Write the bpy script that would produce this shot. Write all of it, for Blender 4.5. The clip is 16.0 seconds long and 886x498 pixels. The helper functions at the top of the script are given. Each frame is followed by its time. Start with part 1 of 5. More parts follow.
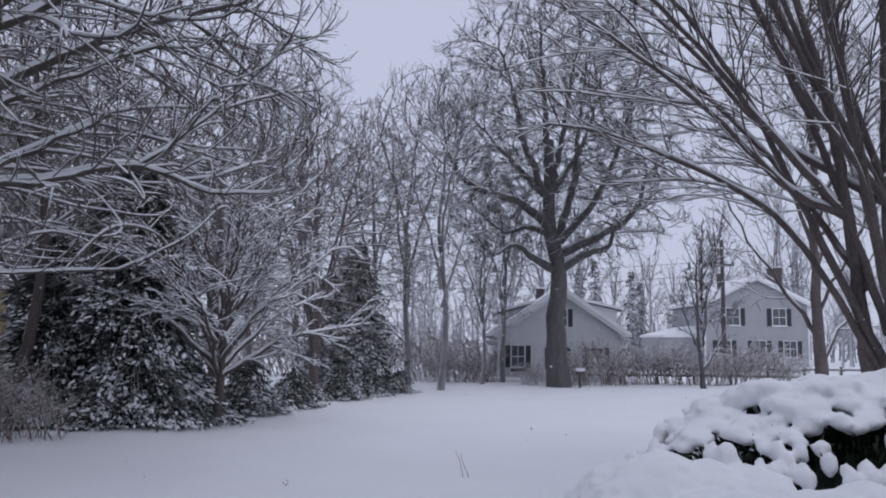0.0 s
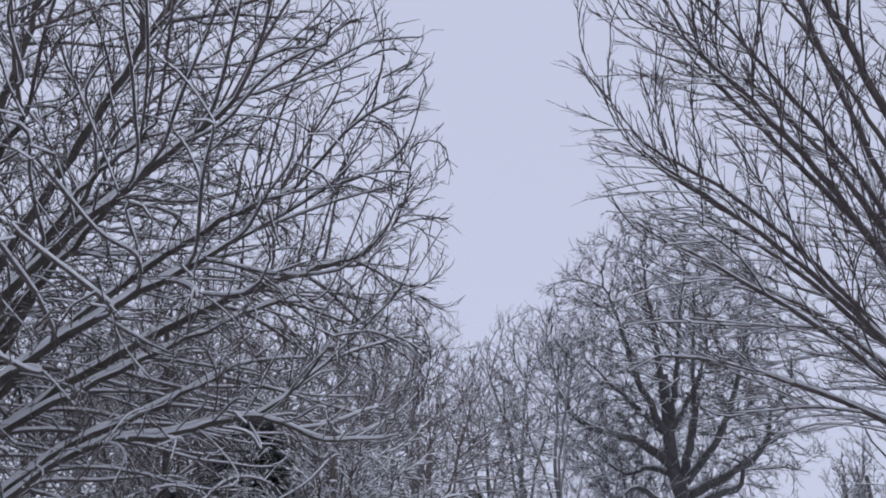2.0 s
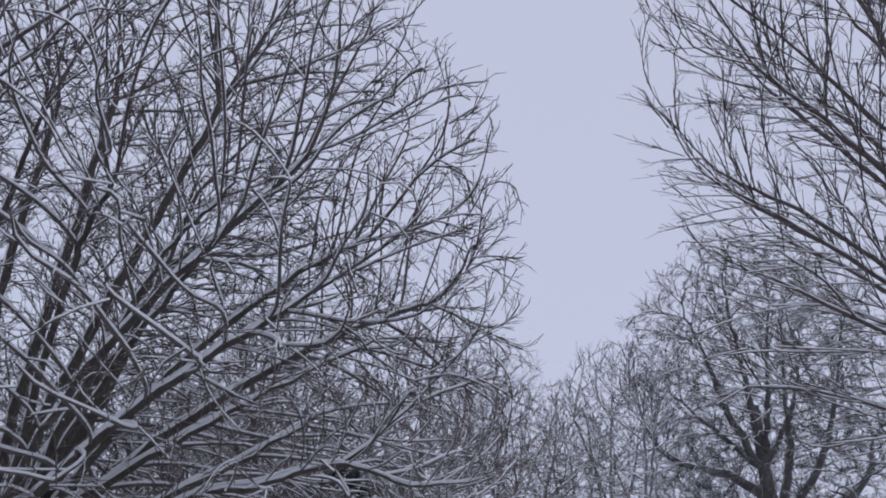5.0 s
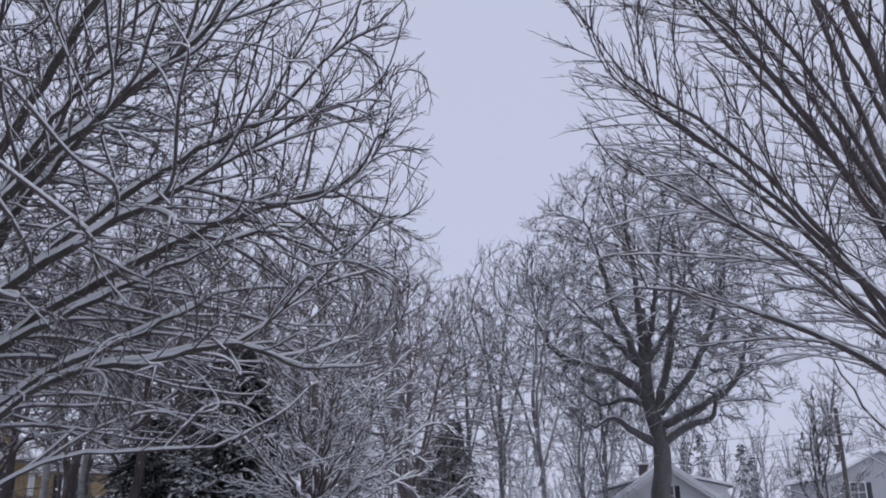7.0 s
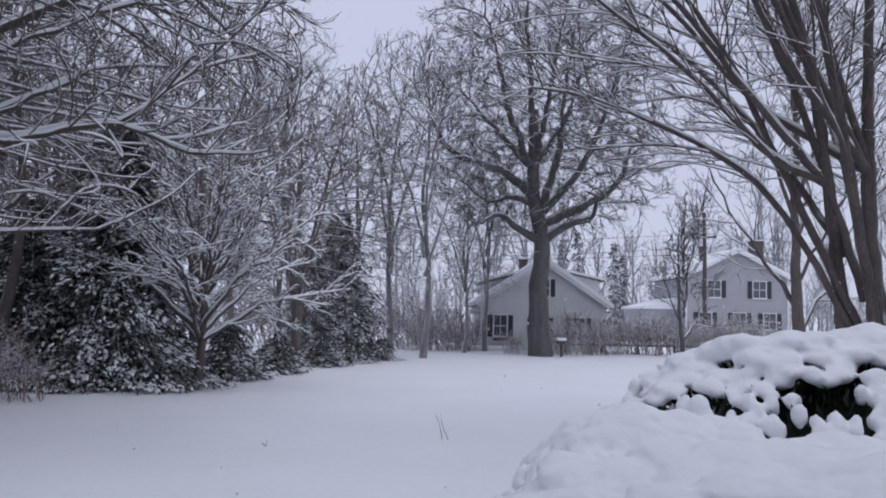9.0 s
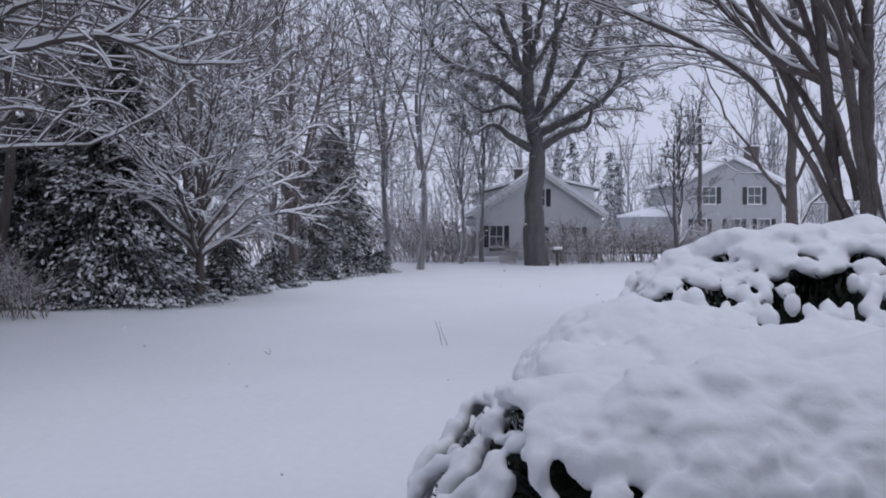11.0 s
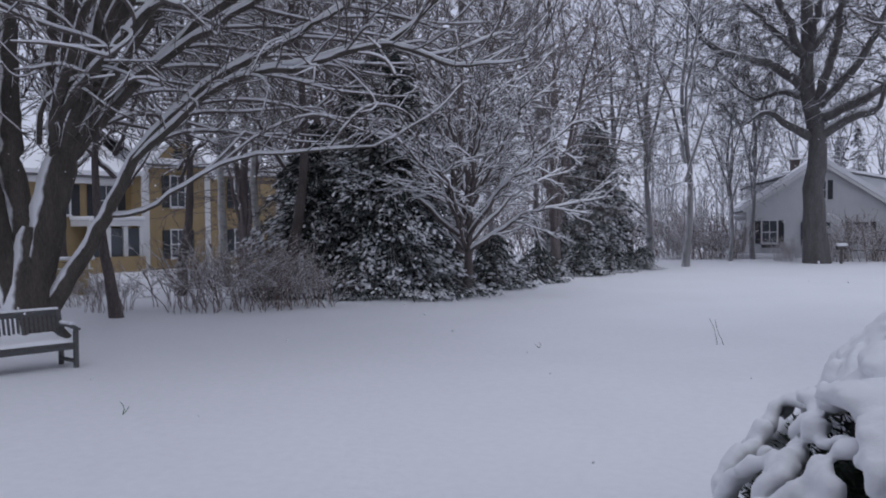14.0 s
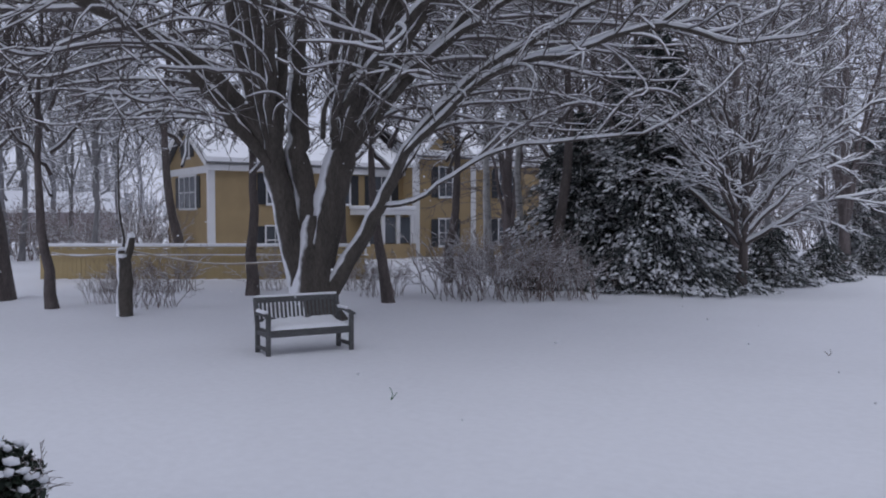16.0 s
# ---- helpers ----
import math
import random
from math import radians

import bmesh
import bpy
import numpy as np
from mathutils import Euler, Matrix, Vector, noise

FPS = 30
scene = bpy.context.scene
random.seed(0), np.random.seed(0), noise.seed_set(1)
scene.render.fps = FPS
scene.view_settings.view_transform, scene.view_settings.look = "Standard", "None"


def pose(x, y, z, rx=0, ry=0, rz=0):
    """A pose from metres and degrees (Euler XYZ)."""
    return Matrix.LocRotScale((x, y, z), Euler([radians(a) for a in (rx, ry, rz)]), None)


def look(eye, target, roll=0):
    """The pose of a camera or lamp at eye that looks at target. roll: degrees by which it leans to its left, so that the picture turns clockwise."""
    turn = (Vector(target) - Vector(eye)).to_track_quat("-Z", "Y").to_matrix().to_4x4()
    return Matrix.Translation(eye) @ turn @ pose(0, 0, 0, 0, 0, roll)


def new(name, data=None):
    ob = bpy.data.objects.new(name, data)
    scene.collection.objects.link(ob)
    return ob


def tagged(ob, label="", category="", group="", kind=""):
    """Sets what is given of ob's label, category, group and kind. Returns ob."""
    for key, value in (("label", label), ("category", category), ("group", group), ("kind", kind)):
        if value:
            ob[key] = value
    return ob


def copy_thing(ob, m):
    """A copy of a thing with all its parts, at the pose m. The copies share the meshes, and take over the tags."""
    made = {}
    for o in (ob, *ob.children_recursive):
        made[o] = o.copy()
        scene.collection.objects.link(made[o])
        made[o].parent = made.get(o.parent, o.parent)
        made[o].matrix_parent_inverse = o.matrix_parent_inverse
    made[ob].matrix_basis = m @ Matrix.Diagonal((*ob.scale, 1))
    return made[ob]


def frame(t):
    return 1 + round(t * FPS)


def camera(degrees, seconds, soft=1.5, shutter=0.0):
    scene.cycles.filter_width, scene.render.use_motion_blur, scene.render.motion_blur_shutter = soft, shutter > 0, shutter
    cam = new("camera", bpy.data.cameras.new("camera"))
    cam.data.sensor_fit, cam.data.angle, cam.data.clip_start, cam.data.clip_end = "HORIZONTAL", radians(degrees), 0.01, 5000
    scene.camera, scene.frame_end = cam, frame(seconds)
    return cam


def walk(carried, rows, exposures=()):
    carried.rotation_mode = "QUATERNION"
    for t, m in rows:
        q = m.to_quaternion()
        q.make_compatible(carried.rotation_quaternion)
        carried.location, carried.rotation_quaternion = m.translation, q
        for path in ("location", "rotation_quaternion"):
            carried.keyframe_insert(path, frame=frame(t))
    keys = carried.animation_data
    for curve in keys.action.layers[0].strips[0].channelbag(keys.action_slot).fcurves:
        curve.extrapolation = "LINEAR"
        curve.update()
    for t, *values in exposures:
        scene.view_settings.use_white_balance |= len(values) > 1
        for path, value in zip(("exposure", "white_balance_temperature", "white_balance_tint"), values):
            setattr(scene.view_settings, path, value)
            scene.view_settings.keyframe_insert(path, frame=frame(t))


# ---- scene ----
cam = camera(55.4, 16.0, soft=1.9)
PATH = [
    (0, (-0.328, -0.108, 2.225), (-0.317, 1.879, 2.444), 0.7),
    (0.5, (-0.34, -0.131, 2.215), (-0.448, 1.844, 2.506), 0.0),
    (1, (-0.343, -0.143, 2.2), (-0.52, 1.787, 2.691), -0.3),
    (1.5, (-0.331, -0.125, 2.18), (-0.521, 1.752, 2.843), -0.2),
    (2, (-0.329, -0.143, 2.16), (-0.565, 1.688, 2.93), -0.1),
    (2.5, (-0.322, -0.175, 2.148), (-0.594, 1.624, 2.978), -0.0),
    (3, (-0.317, -0.182, 2.15), (-0.599, 1.615, 2.982), -0.0),
    (3.5, (-0.312, -0.183, 2.144), (-0.591, 1.618, 2.968), -0.1),
    (4, (-0.321, -0.218, 2.151), (-0.65, 1.563, 2.999), -0.8),
    (4.2, (-0.326, -0.233, 2.154), (-0.731, 1.529, 3.01), -1.0),
    (6.3, (-0.296, -0.182, 2.12), (-0.626, 1.593, 2.982), -0.6),
    (6.5, (-0.285, -0.167, 2.114), (-0.567, 1.632, 2.941), 0.1),
    (7, (-0.266, -0.153, 2.086), (-0.468, 1.736, 2.711), -0.0),
    (7.5, (-0.287, -0.209, 2.126), (-0.427, 1.745, 2.53), 1.1),
    (8, (-0.307, -0.167, 2.146), (-0.362, 1.815, 2.409), 1.1),
    (8.5, (-0.282, -0.079, 2.117), (-0.261, 1.912, 2.301), 1.5),
    (9, (-0.274, -0.071, 2.097), (-0.225, 1.923, 2.249), 1.2),
    (9.5, (-0.286, -0.099, 2.061), (-0.199, 1.898, 2.121), 0.7),
    (9.7, (-0.286, -0.103, 2.05), (-0.194, 1.895, 2.064), 0.6),
    (11.8, (-0.316, -0.099, 1.998), (-0.306, 1.9, 1.938), -1.0),
    (12, (-0.333, -0.1, 1.999), (-0.355, 1.899, 1.936), -0.9),
    (12.5, (-0.375, -0.095, 1.987), (-0.507, 1.899, 1.907), -0.8),
    (13, (-0.422, -0.079, 1.98), (-0.689, 1.901, 1.897), -0.7),
    (13.5, (-0.468, -0.118, 1.981), (-0.863, 1.841, 1.917), -0.7),
    (14, (-0.508, -0.117, 1.971), (-1.043, 1.809, 1.913), -0.4),
    (14.5, (-0.591, -0.023, 1.989), (-1.262, 1.86, 1.944), -0.6),
    (15, (-0.646, 0.042, 2.001), (-1.417, 1.887, 1.957), -0.4),
    (15.5, (-0.681, 0.121, 1.997), (-1.566, 1.913, 1.932), -1.5),
    (16, (-0.72, 0.218, 1.99), (-1.812, 1.892, 1.91), 0.0),
]
walk(cam, [(t, look(eye, target, roll)) for t, eye, target, roll in PATH], exposures=[(0.0, -0.05), (0.5, 0.07), (1.0, 0.1), (2.0, 0.06), (3.0, -0.02), (6.5, -0.02), (8.0, 0.08), (8.5, 0.07), (12.0, 0.03), (13.0, -0.11), (16.0, -0.06)])

# ---- world and light: flat light under falling snow ----
world = bpy.data.worlds.new("overcast")
scene.world = world
world.use_nodes = True
wn, wl = world.node_tree.nodes, world.node_tree.links
wn.clear()
w_out, w_bg = wn.new("ShaderNodeOutputWorld"), wn.new("ShaderNodeBackground")
w_sky, w_mix, w_scale = wn.new("ShaderNodeTexSky"), wn.new("ShaderNodeMix"), wn.new("ShaderNodeMix")
w_sky.sky_type, w_sky.sun_disc = "NISHITA", False
w_sky.sun_elevation, w_sky.sun_rotation = radians(32), radians(150)
w_scale.data_type, w_scale.blend_type = "RGBA", "MULTIPLY"
w_scale.inputs[0].default_value = 1.0
w_scale.inputs[7].default_value = (0.1, 0.1, 0.1, 1)
w_mix.data_type = "RGBA"
w_mix.inputs[0].default_value = 0.94
w_mix.inputs[7].default_value = (0.565, 0.60, 0.775, 1)
wl.new(w_sky.outputs[0], w_scale.inputs[6])
wl.new(w_scale.outputs[2], w_mix.inputs[6])
wl.new(w_mix.outputs[2], w_bg.inputs[0])
w_bg.inputs[1].default_value = 0.98
wl.new(w_bg.outputs[0], w_out.inputs[0])

sun_data = bpy.data.lights.new("sun", "SUN")
sun_data.energy, sun_data.angle, sun_data.color = 0.65, radians(60), (0.93, 0.96, 1.0)
sun = new("sun", sun_data)
sun.matrix_world = look((5, -9, 22), (0, 0, 0))


# ---- materials ----
def mat(name, base, rough=0.8, grain=6.0, vary=0.25, bump=0.3, metal=0.0, dark=None, fine=60.0, stretch=(1, 1, 1)):
    """A surface with colour variation at two scales and fine relief."""
    m = bpy.data.materials.new(name)
    m.use_nodes = True
    n, l = m.node_tree.nodes, m.node_tree.links
    b = n["Principled BSDF"]
    b.inputs["Roughness"].default_value, b.inputs["Metallic"].default_value = rough, metal
    co, mp = n.new("ShaderNodeTexCoord"), n.new("ShaderNodeMapping")
    mp.inputs["Scale"].default_value = stretch
    l.new(co.outputs["Object"], mp.inputs[0])
    big, small = n.new("ShaderNodeTexNoise"), n.new("ShaderNodeTexNoise")
    big.inputs["Scale"].default_value, small.inputs["Scale"].default_value = grain, fine
    big.inputs["Detail"].default_value = small.inputs["Detail"].default_value = 4
    l.new(mp.outputs[0], big.inputs[0]), l.new(mp.outputs[0], small.inputs[0])
    add = n.new("ShaderNodeMath")
    add.operation = "ADD"
    l.new(big.outputs[0], add.inputs[0]), l.new(small.outputs[0], add.inputs[1])
    ramp = n.new("ShaderNodeMapRange")
    ramp.inputs[1].default_value, ramp.inputs[2].default_value = 0.7, 1.3
    l.new(add.outputs[0], ramp.inputs[0])
    mix = n.new("ShaderNodeMix")
    mix.data_type = "RGBA"
    lo = dark or tuple(c * (1 - vary) for c in base)
    hi = tuple(min(1.0, c * (1 + vary * 0.6)) for c in base)
    mix.inputs[6].default_value, mix.inputs[7].default_value = (*lo, 1), (*hi, 1)
    l.new(ramp.outputs[0], mix.inputs[0])
    l.new(mix.outputs[2], b.inputs["Base Color"])
    bp = n.new("ShaderNodeBump")
    bp.inputs["Strength"].default_value, bp.inputs["Distance"].default_value = bump, 0.02
    l.new(add.outputs[0], bp.inputs["Height"])
    l.new(bp.outputs[0], b.inputs["Normal"])
    return m


def snowed(m, start=0.15, full=0.55, patch=2.5, amount=0.5, lean=(-0.42, -0.2, 0.885)):
    """Snow that lies on whatever part of the surface looks up, in patches."""
    n, l = m.node_tree.nodes, m.node_tree.links
    b = n["Principled BSDF"]
    old = b.inputs["Base Color"].links[0].from_socket
    geo = n.new("ShaderNodeNewGeometry")
    tilt = n.new("ShaderNodeVectorMath")
    tilt.operation = "DOT_PRODUCT"
    tilt.inputs[1].default_value = lean
    l.new(geo.outputs["Normal"], tilt.inputs[0])
    nz = n.new("ShaderNodeTexNoise")
    nz.inputs["Scale"].default_value = patch
    co = n.new("ShaderNodeTexCoord")
    l.new(co.outputs["Object"], nz.inputs[0])
    ma = n.new("ShaderNodeMath")
    ma.operation = "MULTIPLY_ADD"
    l.new(nz.outputs[0], ma.inputs[0])
    ma.inputs[1].default_value = amount
    l.new(tilt.outputs["Value"], ma.inputs[2])
    r = n.new("ShaderNodeMapRange")
    r.inputs[1].default_value, r.inputs[2].default_value = start + amount / 2, full + amount / 2
    l.new(ma.outputs[0], r.inputs[0])
    mx = n.new("ShaderNodeMix")
    mx.data_type = "RGBA"
    mx.inputs[7].default_value = (0.86, 0.87, 0.9, 1)
    l.new(r.outputs[0], mx.inputs[0]), l.new(old, mx.inputs[6])
    l.new(mx.outputs[2], b.inputs["Base Color"])
    return m


SNOW = mat("snow", (0.86, 0.87, 0.9), 0.65, 1.2, 0.03, 0.25, fine=25.0)
SNOW_GROUND = mat("snow_ground", (0.86, 0.87, 0.9), 0.65, 0.35, 0.04, 0.3, fine=9.0)
BARK_MAPLE = snowed(mat("maple_bark", (0.085, 0.073, 0.062), 0.9, 5, 0.45, 0.8, fine=40, stretch=(1, 1, 0.25)), 0.4, 0.55, 2.2, 0.8, (-0.6, -0.5, 0.62))
BARK_STEM = snowed(mat("stem_bark", (0.12, 0.1, 0.094), 0.9, 5, 0.45, 0.8, fine=40, stretch=(1, 1, 0.25)), 0.55, 0.8, 1.7, 0.6)
# Grey and brown bark: bases lightened a little in place of distance haze.
BARK_GREY = snowed(mat("grey_bark", (0.115, 0.108, 0.109), 0.9, 4, 0.4, 0.6, fine=30, stretch=(1, 1, 0.3)), 0.65, 1.0)
BARK_BROWN = snowed(mat("brown_bark", (0.18, 0.152, 0.148), 0.9, 4, 0.4, 0.6, fine=30, stretch=(1, 1, 0.3)), 0.75, 1.1)
BARK_SLIM = snowed(mat("pale_grey_bark", (0.22, 0.215, 0.22), 0.9, 4, 0.35, 0.5, fine=30, stretch=(1, 1, 0.3)), 0.35, 0.8)
# Far bark: pale base stands in for haze, besides the snow on top.
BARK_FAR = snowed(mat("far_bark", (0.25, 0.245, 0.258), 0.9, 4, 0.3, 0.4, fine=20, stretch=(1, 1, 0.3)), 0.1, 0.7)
# Haze over the wood's edge, put into the bark colour.
BARK_HAZE = snowed(mat("hazed_bark", (0.3, 0.305, 0.325), 0.9, 4, 0.15, 0.3, fine=20), 0.25, 0.9)
BARK_WHITE = snowed(mat("white_bark", (0.42, 0.41, 0.4), 0.8, 3, 0.5, 0.4, fine=20, stretch=(1, 1, 2)), 0.3, 0.7)
TWIG_RED = snowed(mat("red_twig", (0.2, 0.15, 0.135), 0.9, 4, 0.4, 0.3), 0.1, 0.7)
# Needle green raised above its own tone to take in some haze.
NEEDLE = snowed(mat("conifer_needles", (0.06, 0.072, 0.07), 0.75, 3, 0.45, 0.2), 0.9, 1.15, 1.6, 0.5)
# Far needles greyed to stand in for haze; snow lies on top.
NEEDLE_FAR = snowed(mat("far_hazed_needles", (0.24, 0.25, 0.265), 0.8, 3, 0.25, 0.2), 0.3, 0.9, 1.6, 0.6)
# Needles paled in their base colour, as haze would do at mid distance.
NEEDLE_PALE = snowed(mat("hazed_needles", (0.12, 0.135, 0.138), 0.8, 3, 0.4, 0.2), 0.55, 1.0, 1.6, 0.6)
YEW = mat("yew_needles", (0.02, 0.035, 0.02), 0.6, 8, 0.5, 0.2)
WOOD_GREY = mat("weathered_teak", (0.115, 0.115, 0.115), 0.8, 10, 0.35, 0.5, fine=80, stretch=(1, 6, 6))
WHITE = mat("white_clapboard", (0.66, 0.67, 0.69), 0.6, 1.5, 0.1, 0.2)
# White clapboard darkened to grey: haze before the second house, put into its colour.
PALE = mat("hazed_clapboard", (0.38, 0.385, 0.405), 0.6, 1.5, 0.1, 0.2)
TRIM = mat("white_trim", (0.75, 0.75, 0.76), 0.5, 2, 0.08, 0.15)
YELLOW = mat("yellow_clapboard", (0.38, 0.28, 0.15), 0.7, 1.2, 0.16, 0.3)
YELLOW_FENCE = mat("yellow_boards", (0.45, 0.345, 0.175), 0.75, 2, 0.2, 0.3)
SHUTTER = mat("black_shutter", (0.035, 0.038, 0.044), 0.5, 4, 0.3, 0.2)
BRICK = mat("red_brick", (0.115, 0.092, 0.092), 0.9, 6, 0.35, 0.5)
SHINGLE = mat("grey_shingle", (0.16, 0.16, 0.17), 0.9, 4, 0.3, 0.5)
POLE = mat("pole_wood", (0.1, 0.09, 0.085), 0.9, 3, 0.3, 0.4, stretch=(4, 4, 0.5))
RAIL = snowed(mat("rail_wood", (0.13, 0.11, 0.1), 0.9, 5, 0.3, 0.4), 0.3, 0.6)
WIRE = mat("wire", (0.03, 0.03, 0.033), 0.6, 3, 0.2, 0.1)
# The shed's brown is lightened, with haze mixed into the colour.
FARWALL = mat("far_wall", (0.3, 0.26, 0.27), 0.9, 1, 0.2, 0.2)
GREEN_LEAF = mat("green_leaf", (0.04, 0.14, 0.06), 0.6, 9, 0.3, 0.2)
DRY = mat("dry_stem", (0.2, 0.17, 0.15), 0.9, 9, 0.3, 0.2)
GLASS = mat("window_glass", (0.10, 0.11, 0.125), 0.08, 0.8, 0.35, 0.02)
ROPE = snowed(mat("rope", (0.35, 0.30, 0.24), 0.9, 9, 0.3, 0.3), 0.4, 0.7)


# ---- mesh helpers ----
def part(name, bm, material, parent, label=""):
    """Links a bmesh as one mesh object under a thing or a part."""
    me = bpy.data.meshes.new(name)
    bm.to_mesh(me)
    bm.free()
    return piece(name, me, material, parent, label)


def piece(name, me, material, parent, label=""):
    if not me.materials:
        me.materials.append(material)
    ob = new(name, me)
    ob.parent = parent
    return tagged(ob, label)


def empty(name, m, label, category, group="", kind=""):
    ob = new(name)
    ob.matrix_world = m
    return tagged(ob, label, category, group, kind)


def box(bm, x0, y0, z0, x1, y1, z1, bevel=0.0):
    """A box between two corners, its edges rounded by bevel."""
    r = bmesh.ops.create_cube(bm, size=1.0)
    for v in r["verts"]:
        v.co = Vector((x0 + (v.co.x + 0.5) * (x1 - x0), y0 + (v.co.y + 0.5) * (y1 - y0), z0 + (v.co.z + 0.5) * (z1 - z0)))
    if bevel:
        edges = list({e for v in r["verts"] for e in v.link_edges})
        bmesh.ops.bevel(bm, geom=edges, offset=bevel, segments=2, affect="EDGES", profile=0.5)
    return bm


def one_box(*a, bevel=0.0):
    return box(bmesh.new(), *a, bevel=bevel)


def prism(bm, outline, y0, y1):
    """An outline in x and z, drawn out from y0 to y1."""
    a = [bm.verts.new((x, y0, z)) for x, z in outline]
    b = [bm.verts.new((x, y1, z)) for x, z in outline]
    n = len(outline)
    bm.faces.new(a), bm.faces.new(b[::-1])
    for i in range(n):
        bm.faces.new((a[i], b[i], b[(i + 1) % n], a[(i + 1) % n]))
    bmesh.ops.recalc_face_normals(bm, faces=bm.faces[:])
    return bm


def raw_mesh(name, verts, faces, smooth=True):
    me = bpy.data.meshes.new(name)
    me.from_pydata(verts.tolist(), [], faces.tolist())
    if smooth:
        me.polygons.foreach_set("use_smooth", np.ones(len(me.polygons), bool))
    me.update()
    return me


# ---- trees: limbs grown level by level ----
def unit(v):
    return v / np.maximum(np.linalg.norm(v, axis=-1, keepdims=True), 1e-9)


def tube_arrays(levels, sides):
    """Tubes round runs of points: levels is a list of (points B x N x 3, radii B x N)."""
    vs, fs, base = [], [], 0
    for (p, r), k in zip(levels, sides):
        b, n, _ = p.shape
        t = unit(np.gradient(p, axis=1))
        ref = np.where(np.abs(t[:, :1, 2:3]) > 0.8, np.array([1.0, 0.13, 0]), np.array([0.1, 0, 1.0]))
        u = unit(np.cross(t, np.broadcast_to(ref, t.shape)))
        w = np.cross(t, u)
        a = np.arange(k) * 2 * np.pi / k
        ring = p[:, :, None] + r[:, :, None, None] * (u[:, :, None] * np.cos(a)[:, None] + w[:, :, None] * np.sin(a)[:, None])
        vs.append(ring.reshape(-1, 3))
        i = base + np.arange(b * n * k).reshape(b, n, k)
        j = np.roll(i, -1, axis=2)
        f = np.stack([i[:, :-1], j[:, :-1], j[:, 1:], i[:, 1:]], -1)
        fs.append(f.reshape(-1, 4))
        base += b * n * k
    return np.concatenate(vs), np.concatenate(fs)


def smooth_run(points, n, rng, wob=0.03):
    """A soft curve through a few guide points, n points long, with small kinks."""
    q = np.array(points, float)
    q = np.concatenate([[2 * q[0] - q[1]], q, [2 * q[-1] - q[-2]]])
    out = []
    for s in np.linspace(0, len(points) - 1 - 1e-6, n):
        i, f = int(s), s - int(s)
        a, b, c, d = q[i:i + 4]
        out.append(0.5 * ((2 * b) + (c - a) * f + (2 * a - 5 * b + 4 * c - d) * f * f + (3 * b - a - 3 * c + d) * f ** 3))
    out = np.array(out)
    seg = np.linalg.norm(out[-1] - out[0]) / n
    out[1:] += rng.normal(0, wob * 6 * seg, (n - 1, 3)) * 0.35
    return out


def sprout(rng, p, r, k, angle, ratio, n, wob, up, lo=0.25, rscale=0.6, rmin=0.006, taper=0.45, flat=0.0, longest=99.0):
    """k children on every run of the level before."""
    b, m, _ = p.shape
    s = lo + (1 - lo) * (np.arange(k) + rng.random((b, k))) / k
    s = np.minimum(s, 0.999)
    x = s * (m - 1)
    i = x.astype(int)
    f = (x - i)[..., None]
    row = np.arange(b)[:, None]
    pos = p[row, i] * (1 - f) + p[row, i + 1] * f
    t = unit(p[row, i + 1] - p[row, i])
    rad = r[row, i] * (1 - f[..., 0]) + r[row, i + 1] * f[..., 0]
    length = np.linalg.norm(np.diff(p, axis=1), axis=-1).sum(1)[:, None]
    length = np.minimum(ratio * length * (1 - taper * s) * rng.uniform(0.65, 1.25, (b, k)), longest)
    side = unit(np.cross(t, rng.normal(0, 1, (b, k, 3)) * np.array([1 - flat * 0.5, 1 - flat * 0.5, 1 + 2 * flat])))
    ang = np.radians(rng.uniform(*angle, (b, k)))[..., None]
    d = unit(t * np.cos(ang) + side * np.sin(ang))
    pts = [pos]
    for _ in range(n - 1):
        d = unit(d + rng.normal(0, wob, d.shape) + np.array([0, 0, up]))
        pos = pos + d * (length / (n - 1))[..., None]
        pts.append(pos)
    q = np.stack(pts, 2).reshape(b * k, n, 3)
    r0 = np.maximum(rad * rscale, rmin * 1.3).reshape(-1, 1)
    rr = r0 + (np.minimum(rmin, r0 * 0.6) - r0) * np.linspace(0, 1, n) ** 0.8
    keep = q[:, :, 2].min(1) > 0.35
    return q[keep], rr[keep]


def snow_on(levels, thick, sides=4, cap=0.4):
    """Ridges of snow along the upper side of the runs, thin where they stand steep."""
    out = []
    for p, r in levels:
        t = unit(np.gradient(p, axis=1))
        h = np.clip(np.sqrt(np.clip(1 - t[..., 2] ** 2, 0, 1)) * 1.35 - 0.3, 0, 1)
        up = unit(np.array([0, 0, 1.0]) - t * t[..., 2:3])
        size = (np.minimum(r * 0.7, 0.045) + np.minimum(thick * 0.5, r * cap)) * np.clip(h, 0.02, 1)
        q = p + up * ((r * 0.88 + size * 0.35) * np.clip(h * 1.5, 0, 1))[..., None]
        size[:, -1] *= 0.4
        out.append((q, size))
    return tube_arrays(out, [sides] * len(out))


